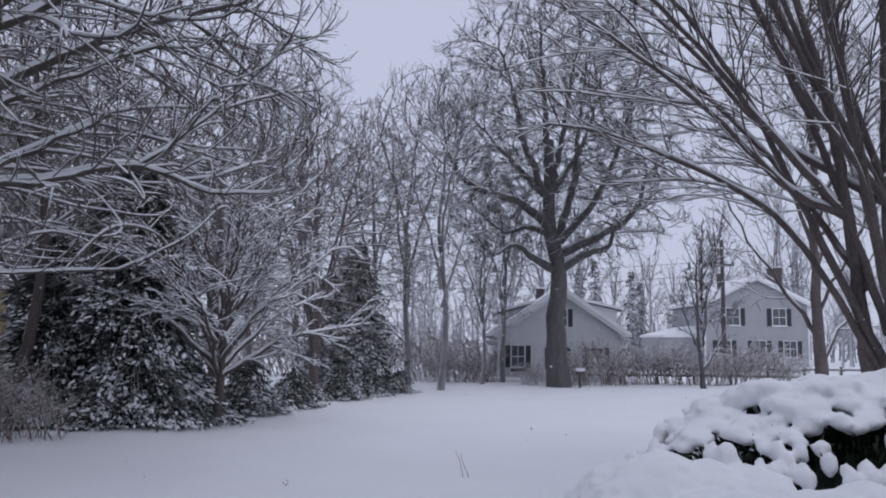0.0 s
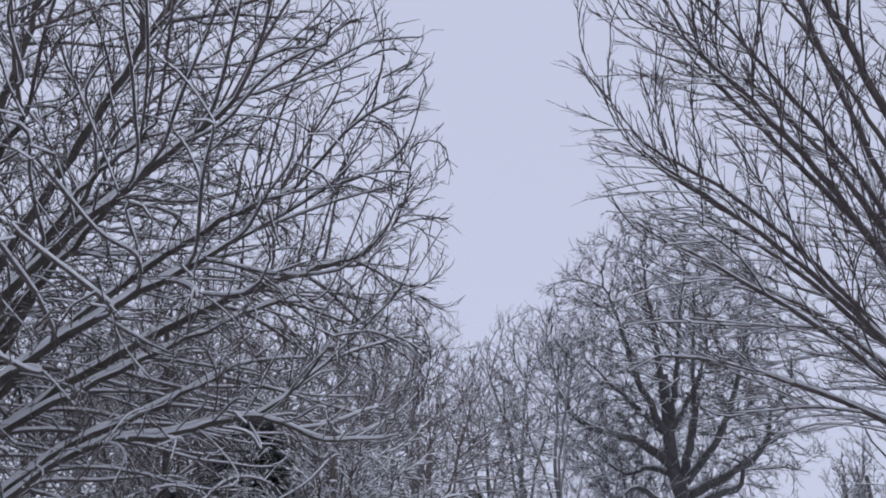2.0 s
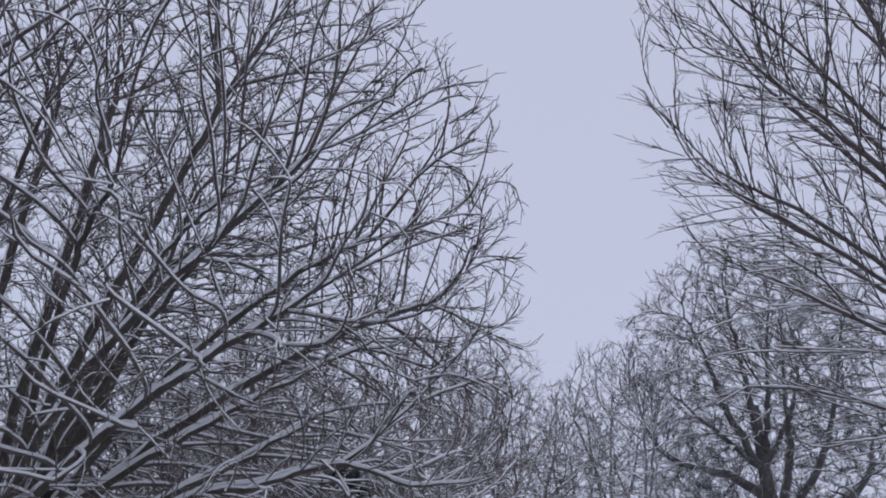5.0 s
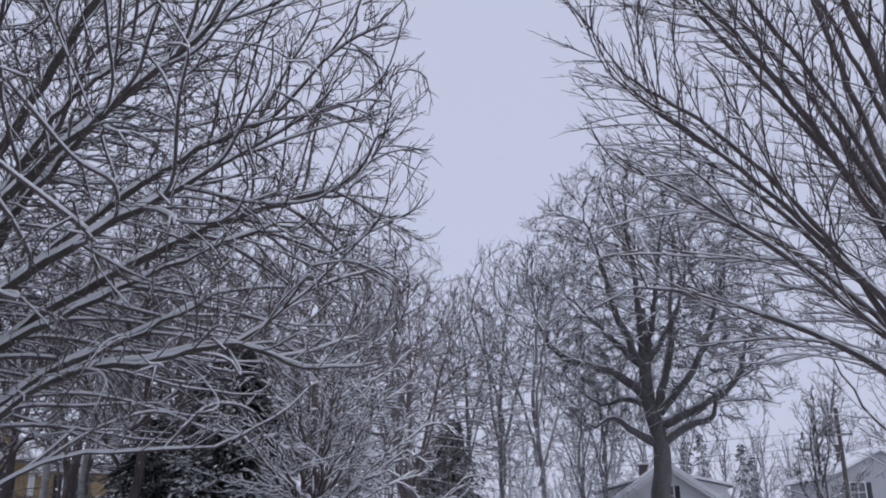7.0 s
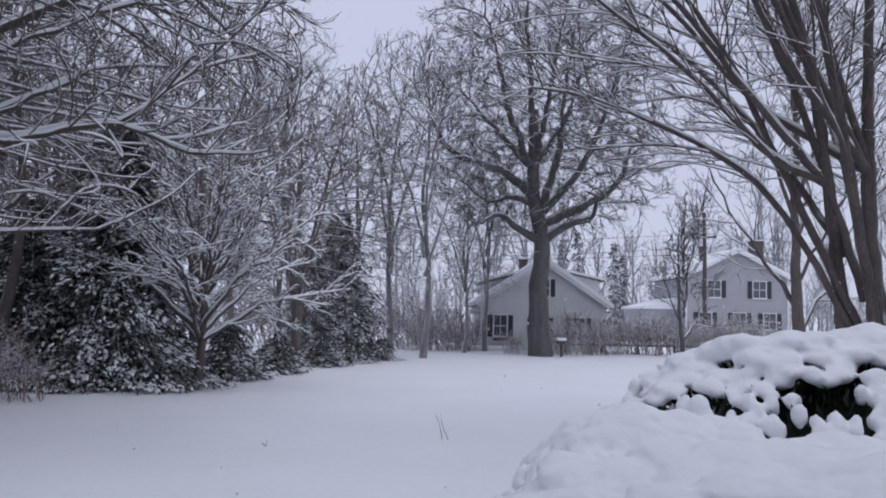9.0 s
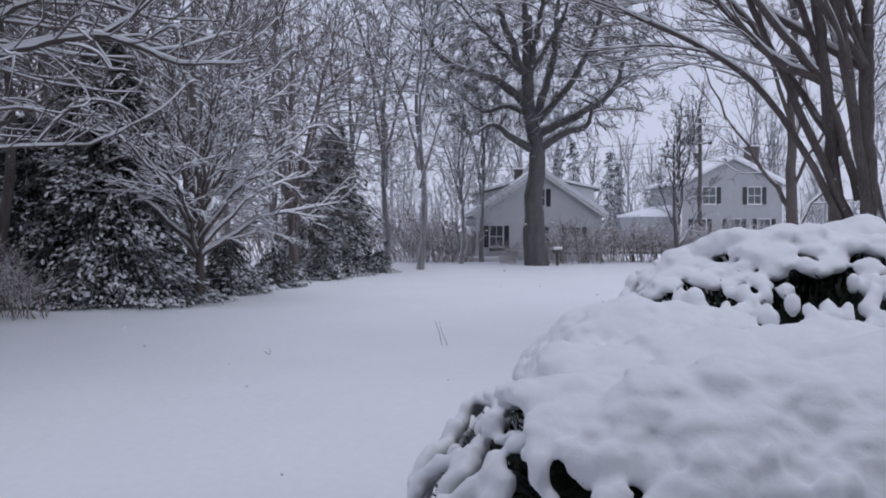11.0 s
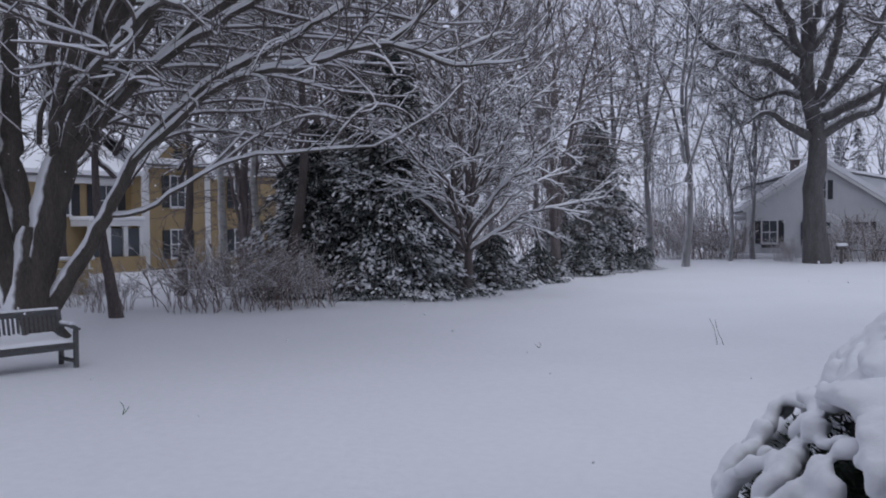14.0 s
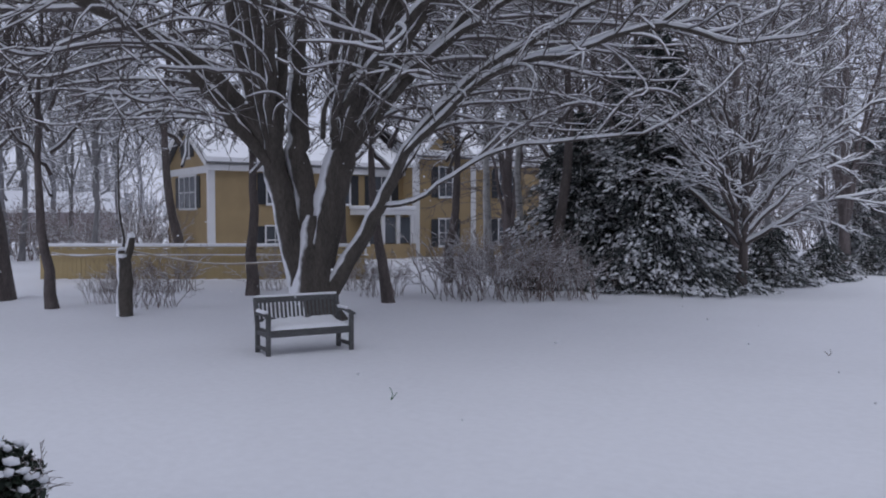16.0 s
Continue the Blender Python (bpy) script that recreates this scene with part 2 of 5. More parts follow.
def tree_meshes(seed, trunk, limbs, counts, girth, twig=0.006, angles=(28, 62), wob=0.16, up=0.05, ratios=(0.5, 0.5, 0.5), snow=0.014, snow_levels=3, sides=(10, 7, 4, 3, 3), flat=0.0, limb_girth=0.5, root=0.35, lo=0.22, stout=(), end=0.2, rscale=0.42, fine=(7, 5, 3), cap=0.4, split=False):
    """Meshes for the trunk, the branches and the snow on them. trunk, limbs: guide points; counts: children a run, level by level; stout: the girth of single limbs."""
    rng = np.random.default_rng(seed)
    levels = []
    tr = smooth_run(trunk, 14, rng, 0.02)[None]
    s = np.linspace(0, 1, 14)
    rt = girth * (1 - (1 - end) * s) * (1 + root * np.exp(-s * 14))
    big = np.stack([smooth_run(q, 14, rng, 0.05) for q in limbs])
    first = [stout[i] if i < len(stout) else girth * limb_girth * rng.uniform(0.75, 1.1) for i in range(len(limbs))]
    rb = np.stack([max(twig * 1.6, 0.1 * g) + g * 0.9 * (1 - np.linspace(0, 1, 14)) ** 1.15 for g in first])
    levels.append((big, rb))
    for i, k in enumerate(counts):
        n = fine[i]
        levels.append(sprout(rng, *levels[-1], k, angles, ratios[i], n, wob, up, lo=lo if i == 0 else 0.15, rmin=twig * (1.4, 1.1, 0.8, 0.7)[i], flat=flat, rscale=(rscale, 0.5, 0.6, 0.7)[i]))
    trunk_me = raw_mesh("trunk", *tube_arrays([(tr, rt[None])], [sides[0] + 4]))
    cut = 1 if split else 0
    wood = raw_mesh("crown", *tube_arrays(levels[cut:], sides[1 + cut:1 + len(levels)]))
    great = [raw_mesh("limb", *tube_arrays([(big[i:i + 1], rb[i:i + 1])], [9])) for i in range(len(limbs))] if split else []
    white = raw_mesh("snow", *snow_on(levels[:snow_levels], snow, cap=cap)) if snow else None
    return trunk_me, wood, white, great


def tree(name, meshes, bark, m, label, category="tree", group="", twigs=None):
    t = empty(name, m, label, category, group)
    piece("trunk", meshes[0], bark, t)
    for limb in meshes[3]:
        piece("limb", limb, bark, t)
    piece("crown", meshes[1], twigs or bark, t)
    if meshes[2]:
        piece("snow", meshes[2], SNOW, t, "ridges of fresh snow lying along the branches")
    return t


def fan(rng, n, z0, z1, length, rise, base=0.0, spread=1.0):
    """n limbs round a trunk, from height z0 to z1, rising by rise degrees and bending up."""
    out = []
    for i in range(n):
        a = i * 2.4 + rng.uniform(-0.5, 0.5)
        f = (i + 0.5) / n
        z = z0 + (z1 - z0) * f
        l = length * (1 - 0.35 * f) * rng.uniform(0.8, 1.2)
        e = radians(rise + 18 * f + rng.uniform(-10, 10))
        d = np.array([math.cos(a) * math.cos(e) * spread, math.sin(a) * math.cos(e) * spread, math.sin(e)])
        st = np.array([0, 0, z]) + base * np.array([math.cos(a), math.sin(a), 0])
        mid = st + d * l * 0.5
        out.append([st, mid, st + d * l + np.array([0, 0, 0.16 * l])])
    return out


# ---- crowns that grow towards the light: every shoot reaches for the free room nearest to it ----
def cloud(rng, n, bodies, hollow=0.35, floor=2.0):
    """Points spread through the upper shells of some ellipsoids: (centre, radii, share) each."""
    out = []
    for c, r, share in bodies:
        q = unit(rng.normal(0, 1, (int(n * share), 3))) * (hollow + (1 - hollow) * rng.random((int(n * share), 1)) ** 0.55)
        out.append(q * np.array(r) + np.array(c))
    out = np.concatenate(out)
    return out[out[:, 2] > floor]


def grow(rng, nodes, parent, room, step, kill, reach, inertia, up, outward, focus, rounds=90):
    """Adds nodes step by step until the free room is filled."""
    nodes, parent = np.array(nodes, float), list(parent)
    head = unit(nodes - nodes[np.maximum(parent, 0)] + 1e-6)
    kids, last = np.zeros(len(nodes), int), np.full((len(nodes), 3), 1e3)
    dist, near = np.full(len(room), 1e9), np.zeros(len(room), int)

    def nearest(first, pts):
        for i in range(0, len(pts), 400):
            q = pts[i:i + 400]
            d = np.sqrt(np.maximum((room ** 2).sum(1)[:, None] - 2 * room @ q.T + (q ** 2).sum(1)[None], 0))
            k = d.argmin(1)
            m = d[np.arange(len(room)), k]
            closer = m < dist
            dist[closer], near[closer] = m[closer], first + i + k[closer]

    nearest(0, nodes)
    for _ in range(rounds):
        alive = dist > kill
        room, dist, near = room[alive], dist[alive], near[alive]
        act = dist < reach
        if not act.any():
            break
        idx = near[act]
        who, inv = np.unique(idx, return_inverse=True)
        pull = np.zeros((len(who), 3))
        np.add.at(pull, inv, unit(room[act] - nodes[idx]))
        d = unit(unit(pull) + inertia * head[who] + outward * unit(nodes[who] - focus) + np.array([0, 0, up]) + rng.normal(0, 0.07, pull.shape))
        p = nodes[who] + d * step
        ok = (kids[who] < 3) & (np.linalg.norm(p - last[who], axis=1) > 0.45 * step)
        stuck = np.isin(near, who[~ok])
        room, dist, near = room[~stuck], dist[~stuck], near[~stuck]
        who, p, d = who[ok], p[ok], d[ok]
        if not len(who) or not len(room):
            break
        kids[who] += 1
        last[who] = p
        first = len(nodes)
        nodes, head = np.concatenate([nodes, p]), np.concatenate([head, d])
        kids, last = np.concatenate([kids, np.zeros(len(p), int)]), np.concatenate([last, np.full((len(p), 3), 1e3)])
        parent += who.tolist()
        nearest(first, p)
    return nodes, parent


def resample(q, n):
    x = np.linspace(0, len(q) - 1, n)
    i = np.minimum(x.astype(int), len(q) - 2)
    f = (x - i).reshape((-1,) + (1,) * (q.ndim - 1))
    return q[i] * (1 - f) + q[i + 1] * f


def grown_tree(seed, trunk, limbs, girth, stout, bodies, room=4000, step=0.35, kill=0.6, reach=4.0, inertia=0.9, outward=0.4, up=0.06, tip=0.008, power=2.3, twigs=((4, 0.5), (3, 0.28)), twig=0.006, snow=0.02, snow_sizes=3, cap=0.5, end=0.4, root=0.35, hollow=0.35, floor=2.0, angles=(18, 42), flat=0.0, sides=(8, 5, 3, 3), kink=0.035):
    """A tree from a trunk and some great limbs (guide points), its crown grown into the ellipsoids of bodies; twigs: count and length, level by level."""
    rng = np.random.default_rng(seed)
    tr = smooth_run(trunk, 14, rng, 0.02)
    rt = girth * (1 - (1 - end) * np.linspace(0, 1, 14)) * (1 + root * np.exp(-np.linspace(0, 1, 14) * 9))
    nodes, parent, runs = [p for p in tr], [-1] + list(range(13)), []
    for q in limbs:
        length = sum(math.dist(a, b) for a, b in zip(q, q[1:]))
        run = smooth_run(q, max(6, int(length / step)), rng, kink)
        join = int(np.argmin(np.linalg.norm(np.array(nodes) - run[0], axis=1)))
        runs.append((len(nodes), len(run)))
        parent += [join] + list(range(len(nodes), len(nodes) + len(run) - 1))
        nodes += [p for p in run]
    given = len(nodes)
    nodes, parent = grow(rng, nodes, parent, cloud(rng, room, bodies, hollow, floor), step, kill, reach, inertia, up, outward, np.array([0, 0, trunk[-1][2] * 0.8]))
    n = len(nodes)
    sap, heir = np.zeros(n), np.full(n, -1)
    best = np.zeros(n)
    for i in range(n - 1, 0, -1):
        sap[i] = sap[i] or tip ** power
        j = parent[i]
        sap[j] += sap[i]
        if i >= given and sap[i] > best[j]:
            best[j], heir[j] = sap[i], i
    thick = np.maximum(sap, tip ** power) ** (1 / power)
    great = []
    for k, (i0, m) in enumerate(runs):
        g = stout[k] if k < len(stout) else girth * 0.3
        r = np.maximum(thick[i0:i0 + m], tip + g * (1 - np.linspace(0, 1, m)) ** 0.9)
        r = np.minimum(r, g * 1.25 * (1 - 0.55 * np.linspace(0, 1, m)))
        thick[i0:i0 + m] = r
        great.append((nodes[i0:i0 + m], r))
    sized = {4: [], 8: [], 16: []}
    for i in range(given, n):
        j = parent[i]
        if j >= given and heir[j] == i:
            continue
        c = [j, i]
        while heir[c[-1]] >= 0:
            c.append(int(heir[c[-1]]))
        q, r = nodes[c], np.minimum(thick[c], thick[i])
        for _ in range(3):
            q = np.concatenate([q[:1], (q[:-2] + 2 * q[1:-1] + q[2:]) / 4, q[-1:]])
        m = 4 if len(c) < 6 else (8 if len(c) < 12 else 16)
        sized[m].append((resample(q, m), np.minimum(resample(r, m), thick[j])))
    levels = [(np.stack([q for q, _ in v]), np.stack([r for _, r in v])) for v in (sized[16], sized[8], sized[4]) if v]
    boughs = list(levels)
    last, extra = [levels[-1], levels[-2]] if len(levels) > 1 else [levels[-1]], []
    for k, (count, length) in enumerate(twigs):
        made = []
        for p, r in last:
            e = max(2, round(count * (1 if p.shape[1] <= 4 else 2.2)))
            made.append(sprout(rng, p, r, e, angles, 9.0, 3 if k == 0 else 2, 0.08, up * 0.6, lo=0.1, rmin=twig * (1.0, 0.8)[min(k, 1)], rscale=0.7, taper=0.0, flat=flat, longest=length))
        for q, _ in made:
            # uneven lengths
            f = rng.uniform(0.45, 1.15, (len(q), 1, 1))
            q[:] = q[:, :1] + (q - q[:, :1]) * f
        extra += made
        last = made
    trunk_me = raw_mesh("trunk", *tube_arrays([(tr[None], rt[None])], [14]))
    wood = raw_mesh("crown", *tube_arrays(boughs + extra, [sides[1]] + [sides[2]] * (len(boughs) - 1) + [sides[3]] * len(extra)))
    limb_me = [raw_mesh("limb", *tube_arrays([(q[None], r[None])], [sides[0]])) for q, r in great]
    white = None
    if snow:
        carried = [(resample(q, 16)[None], resample(r, 16)[None]) for q, r in great] + boughs[:snow_sizes]
        white = raw_mesh("snow", *snow_on(carried, snow, 3, cap=cap))
    return trunk_me, wood, white, limb_me


def plain_tree(seed, height, girth, rise=42, n=9, clear=0.28, counts=(8, 7, 5), width=0.5, snow=0.012, twig=0.01, bend=0.02, up=0.06, snow_levels=2):
    rng = np.random.default_rng(seed + 100)
    top = height * 0.86
    trunk = [(0, 0, -0.15), (rng.normal(0, bend) * height, rng.normal(0, bend) * height, height * 0.4), (rng.normal(0, bend) * height, rng.normal(0, bend) * height, top)]
    limbs = fan(rng, n, height * clear, top * 0.93, height * width, rise)
    limbs.append([trunk[1], (trunk[1][0] * 0.5 + trunk[2][0] * 0.5, trunk[1][1] * 0.5 + trunk[2][1] * 0.5, height * 0.65), (trunk[2][0], trunk[2][1], height * 0.98)])
    return tree_meshes(seed, trunk, limbs, counts, girth, twig=twig, snow=snow, snow_levels=snow_levels, up=up, sides=(6, 4, 3, 3, 3), limb_girth=0.38, fine=(5, 4, 2))


# ---- ground ----
GROUND = -0.1


def lie(x, y):
    """The height of the snow cover."""
    d = math.hypot(x, y)
    z = GROUND + 0.05 * noise.noise(Vector((x * 0.12, y * 0.12, 0))) + 0.018 * noise.noise(Vector((x * 0.5, y * 0.5, 3)))
    return z + (0.0 if d < 90 else min(9.0, (d - 90) * 0.012))


def build_ground():
    bm = bmesh.new()
    radii = [0.0] + [1.2 * 1.068 ** i for i in range(108)] + [1900, 2600, 4000]
    rings = []
    for r in radii[1:]:
        rings.append([bm.verts.new((r * math.cos(a), r * math.sin(a), lie(r * math.cos(a), r * math.sin(a)) if r < 1500 else 9 + GROUND)) for a in (2 * math.pi * k / 128 for k in range(128))])
    mid = bm.verts.new((0, 0, lie(0, 0)))
    for k in range(128):
        bm.faces.new((mid, rings[0][k], rings[0][(k + 1) % 128]))
    for a, b in zip(rings, rings[1:]):
        for k in range(128):
            bm.faces.new((a[k], b[k], b[(k + 1) % 128], a[(k + 1) % 128]))
    for f in bm.faces:
        f.smooth = True
    g = part("ground", bm, SNOW_GROUND, None)
    return tagged(g, "smooth lawn under deep fresh snow", "ground", kind="structure")


build_ground()


def at(x, y, turn=0.0, z=0.0, s=1.0):
    return pose(x, y, lie(x, y) + z, 0, 0, turn) @ Matrix.Scale(s, 4)


# ---- the great oak before the white house ----
def build_oak():
    trunk = [(0, 0, -0.15), (-0.15, 0, 3), (0, 0, 6.3), (-0.45, 0.2, 9.2), (-0.5, 0.3, 13.5)]
    limbs = [
        [(-0.15, 0, 6.2), (-1.5, -0.4, 6.9), (-2.5, -0.6, 7.5), (-3.5, -0.8, 6.9)],
        [(-0.4, 0, 8.6), (-2.3, -0.3, 9.9), (-4.8, -0.6, 10.7), (-5.9, -0.5, 12.2), (-6.4, -0.2, 14.0)],
        [(-0.4, 0.2, 8.2), (-1.8, 0.8, 8.7), (-2.8, 1.2, 8.4), (-4.2, 1.6, 9.6)],
        [(0.25, 0, 6.4), (1.4, -0.3, 7.1), (2.6, -0.5, 7.4), (2.8, -0.6, 8.6), (2.2, -0.6, 8.9)],
        [(0.2, 0.1, 7.2), (2.6, 0.7, 8.4), (4.4, 1.1, 9.6), (5.2, 1.3, 11.8), (6.4, 1.5, 12.6)],
        [(0, 0.1, 8.2), (0.9, 0.4, 11.2), (1.2, 0.6, 14), (1.9, 0.8, 18.6)],
        [(-0.4, 0.2, 9.8), (-1.9, -0.4, 13), (-2.6, -0.8, 16), (-3.4, -1, 18.6)],
        [(0.1, 0, 7.8), (2, -1.4, 10.3), (3.1, -2.2, 13.4), (3.9, -2.6, 16.4)],
        [(-0.5, 0.2, 12.5), (-0.8, 0, 16), (-1, -0.3, 20.4)],
        [(-0.3, 0.2, 10.5), (1.6, 2, 13.6), (3, 3.2, 17.2)],
        [(-0.4, 0.2, 10), (-2.6, 2.2, 13), (-4.6, 3.6, 15.6)],
        [(-0.3, 0.2, 11), (0, -2.4, 14), (0.5, -4, 17.5)],
    ]
    me = grown_tree(11, trunk, limbs, 0.58, (0.24, 0.26, 0.16, 0.26, 0.26, 0.24, 0.22, 0.22, 0.2, 0.18, 0.18, 0.18), [((-0.3, 0, 14.3), (7.0, 6.5, 8.3), 0.75), ((0.2, 0, 10.5), (7.4, 5.5, 4.0), 0.25)], room=5200, step=0.42, kill=0.55, inertia=0.5, up=0.08, tip=0.014, power=2.2, root=0.2, kink=0.05, twigs=((5, 0.75), (3, 0.42)), twig=0.0105, snow=0.022, snow_sizes=2, floor=6.6, end=0.45, hollow=0.25)
    return tree("oak_tree", me, BARK_GREY, at(6.2, 45.4), "huge bare oak with crooked snow-lined limbs before a white house")


build_oak()


# ---- the many-stemmed maple behind the bench ----
def turned(points, right, ahead):
    """Guide points given as right, ahead, up of a line of sight, laid into the world's axes."""
    return [(p[0] * right[0] + p[1] * ahead[0], p[0] * right[1] + p[1] * ahead[1], p[2]) for p in points]


def build_maple():
    r, a = (0.731, 0.682), (-0.682, 0.731)
    limbs = [
        [(-0.2, 0, 0.5), (-0.75, -0.2, 3.0), (-1.5, -0.6, 4.4), (-2.6, -1.0, 5.2), (-4.2, -1.4, 6.0), (-5.6, -1.8, 6.6)],
        [(-0.1, 0, 0.8), (-0.8, 0.1, 3.4), (-1.35, 0.2, 5.2), (-2.0, 0.2, 8), (-2.8, 0.2, 12)],
        [(0, 0.1, 1.2), (-0.25, 0, 3.4), (-0.25, -0.3, 5.2), (-0.2, -0.6, 8.5), (0.1, -0.8, 13)],
        [(0.1, 0, 1.0), (0.55, -0.2, 3.2), (1.2, -0.6, 4.9), (2.1, -1.2, 7.4), (3.0, -1.8, 11)],
        [(0.3, -0.1, 0.5), (0.84, -0.3, 1.4), (1.33, -0.6, 2.34), (1.9, -1.1, 3.5), (2.98, -1.8, 4.7), (4.34, -2.6, 5.5), (5.4, -3.3, 6.2)],
        [(0.15, -0.1, 1.2), (0.6, -1.2, 3.6), (1.4, -2.7, 5.2), (2.7, -4.6, 6.4), (4.2, -6.6, 7.4)],
        [(0.1, -0.2, 1.4), (0.4, -1.6, 4.2), (1.2, -3.2, 6.4), (2.4, -5.0, 8.0), (3.6, -6.8, 9.4)],
        [(0.2, 0, 1.4), (1.2, -0.5, 4.0), (2.6, -1.6, 5.4), (4.4, -3.0, 6.6), (6.2, -4.0, 7.6)],
        [(0, -0.2, 1.6), (-0.4, -1.4, 4.8), (-0.6, -2.8, 7.6), (-0.2, -4.6, 10.2)],
        [(0.1, 0.2, 1.5), (0.8, 1.0, 4.6), (1.8, 2.0, 7.2), (3.2, 2.8, 10.2)],
        [(-0.1, 0.2, 1.6), (-0.8, 1.4, 4.8), (-1.8, 2.8, 7.6), (-2.8, 4.0, 10)],
        [(0.1, -0.1, 2.0), (0.9, -1.6, 5.6), (1.8, -3.0, 8.8), (2.8, -4.4, 12)],
        [(1.67, -0.9, 3.2), (3.03, -2.4, 4.55), (4.24, -3.6, 4.85), (5.24, -4.6, 5.05), (6.3, -5.3, 4.7), (7.2, -6.0, 4.75)],
        [(0, 0, 2.0), (0.3, -0.2, 5.5), (0.8, -0.8, 9.5), (1.2, -1.2, 14)],
        [(1.3, -0.6, 2.3), (1.9, -1.0, 2.35), (2.6, -1.6, 2.86), (3.4, -2.3, 3.3), (4.4, -3.0, 3.43), (5.5, -3.6, 3.5)],
        [(0.2, -0.5, 3.6), (0.3, -0.8, 4.36), (1.14, -0.8, 4.9), (2.3, -0.9, 5.2), (3.1, -0.9, 6.1)],
        [(5.2, -4.55, 5.0), (5.75, -5.0, 5.5), (6.5, -5.6, 6.3)],
    ]
    joints = [q[1] for q in limbs[:4]]
    for q in limbs[5:12] + limbs[13:14]:
        j = min(joints, key=lambda c: (c[0] - q[1][0]) ** 2 + (c[1] - q[1][1]) ** 2)
        q[0] = j
        q[1] = (0.5 * (q[1][0] + j[0]), 0.5 * (q[1][1] + j[1]), max(q[1][2], j[2] + 0.9))
    for i in range(11):
        az, e, l = radians(-150 + 150 * ((i * 0.618) % 1)), radians(30 + 36 * ((i * 0.37) % 1)), 8.0 + 0.8 * (i % 4)
        d = (math.cos(az) * math.cos(e), math.sin(az) * math.cos(e), math.sin(e))
        j = max(joints, key=lambda c: c[0] * d[0] + c[1] * d[1])
        limbs.append([j, (0.5 * j[0] + d[0] * l * 0.36, 0.5 * j[1] + d[1] * l * 0.36, j[2] + d[2] * l * 0.5), (d[0] * l * 0.75, d[1] * l * 0.75, j[2] + d[2] * l * 0.85), (d[0] * l, d[1] * l, j[2] + d[2] * l)])
    trunk = [(0.05, 0, -0.15), (0, 0, 0.5), (0.03, 0, 1.2), (0.1, 0, 2.1)]
    me = grown_tree(7, turned(trunk, r, a), [turned(q, r, a) for q in limbs], 0.56, (0.2, 0.24, 0.28, 0.34, 0.19, 0.13, 0.12, 0.12, 0.14, 0.14, 0.14, 0.12, 0.07, 0.14, 0.035, 0.05, 0.035) + (0.1,) * 11, [((0, 0, 9.2), (10.4, 10.4, 8.0), 0.6), ((0, 0, 6.8), (10.2, 10.2, 3.4), 0.24), ((2.0, -2.0, 12.0), (7.0, 7.0, 5.0), 0.16)], room=18500, step=0.32, kill=0.43, reach=3.0, inertia=0.55, outward=0.6, up=0.04, tip=0.011, power=2.2, twigs=((3, 0.6), (2, 0.3)), twig=0.0075, snow=0.034, cap=0.8, floor=3.5, end=0.55, hollow=0.3)
    return tree("maple_tree", me, BARK_MAPLE, at(-12.2, 13.0), "broad many-stemmed bare maple, snow on every branch, behind a bench", twigs=BARK_STEM)


build_maple()


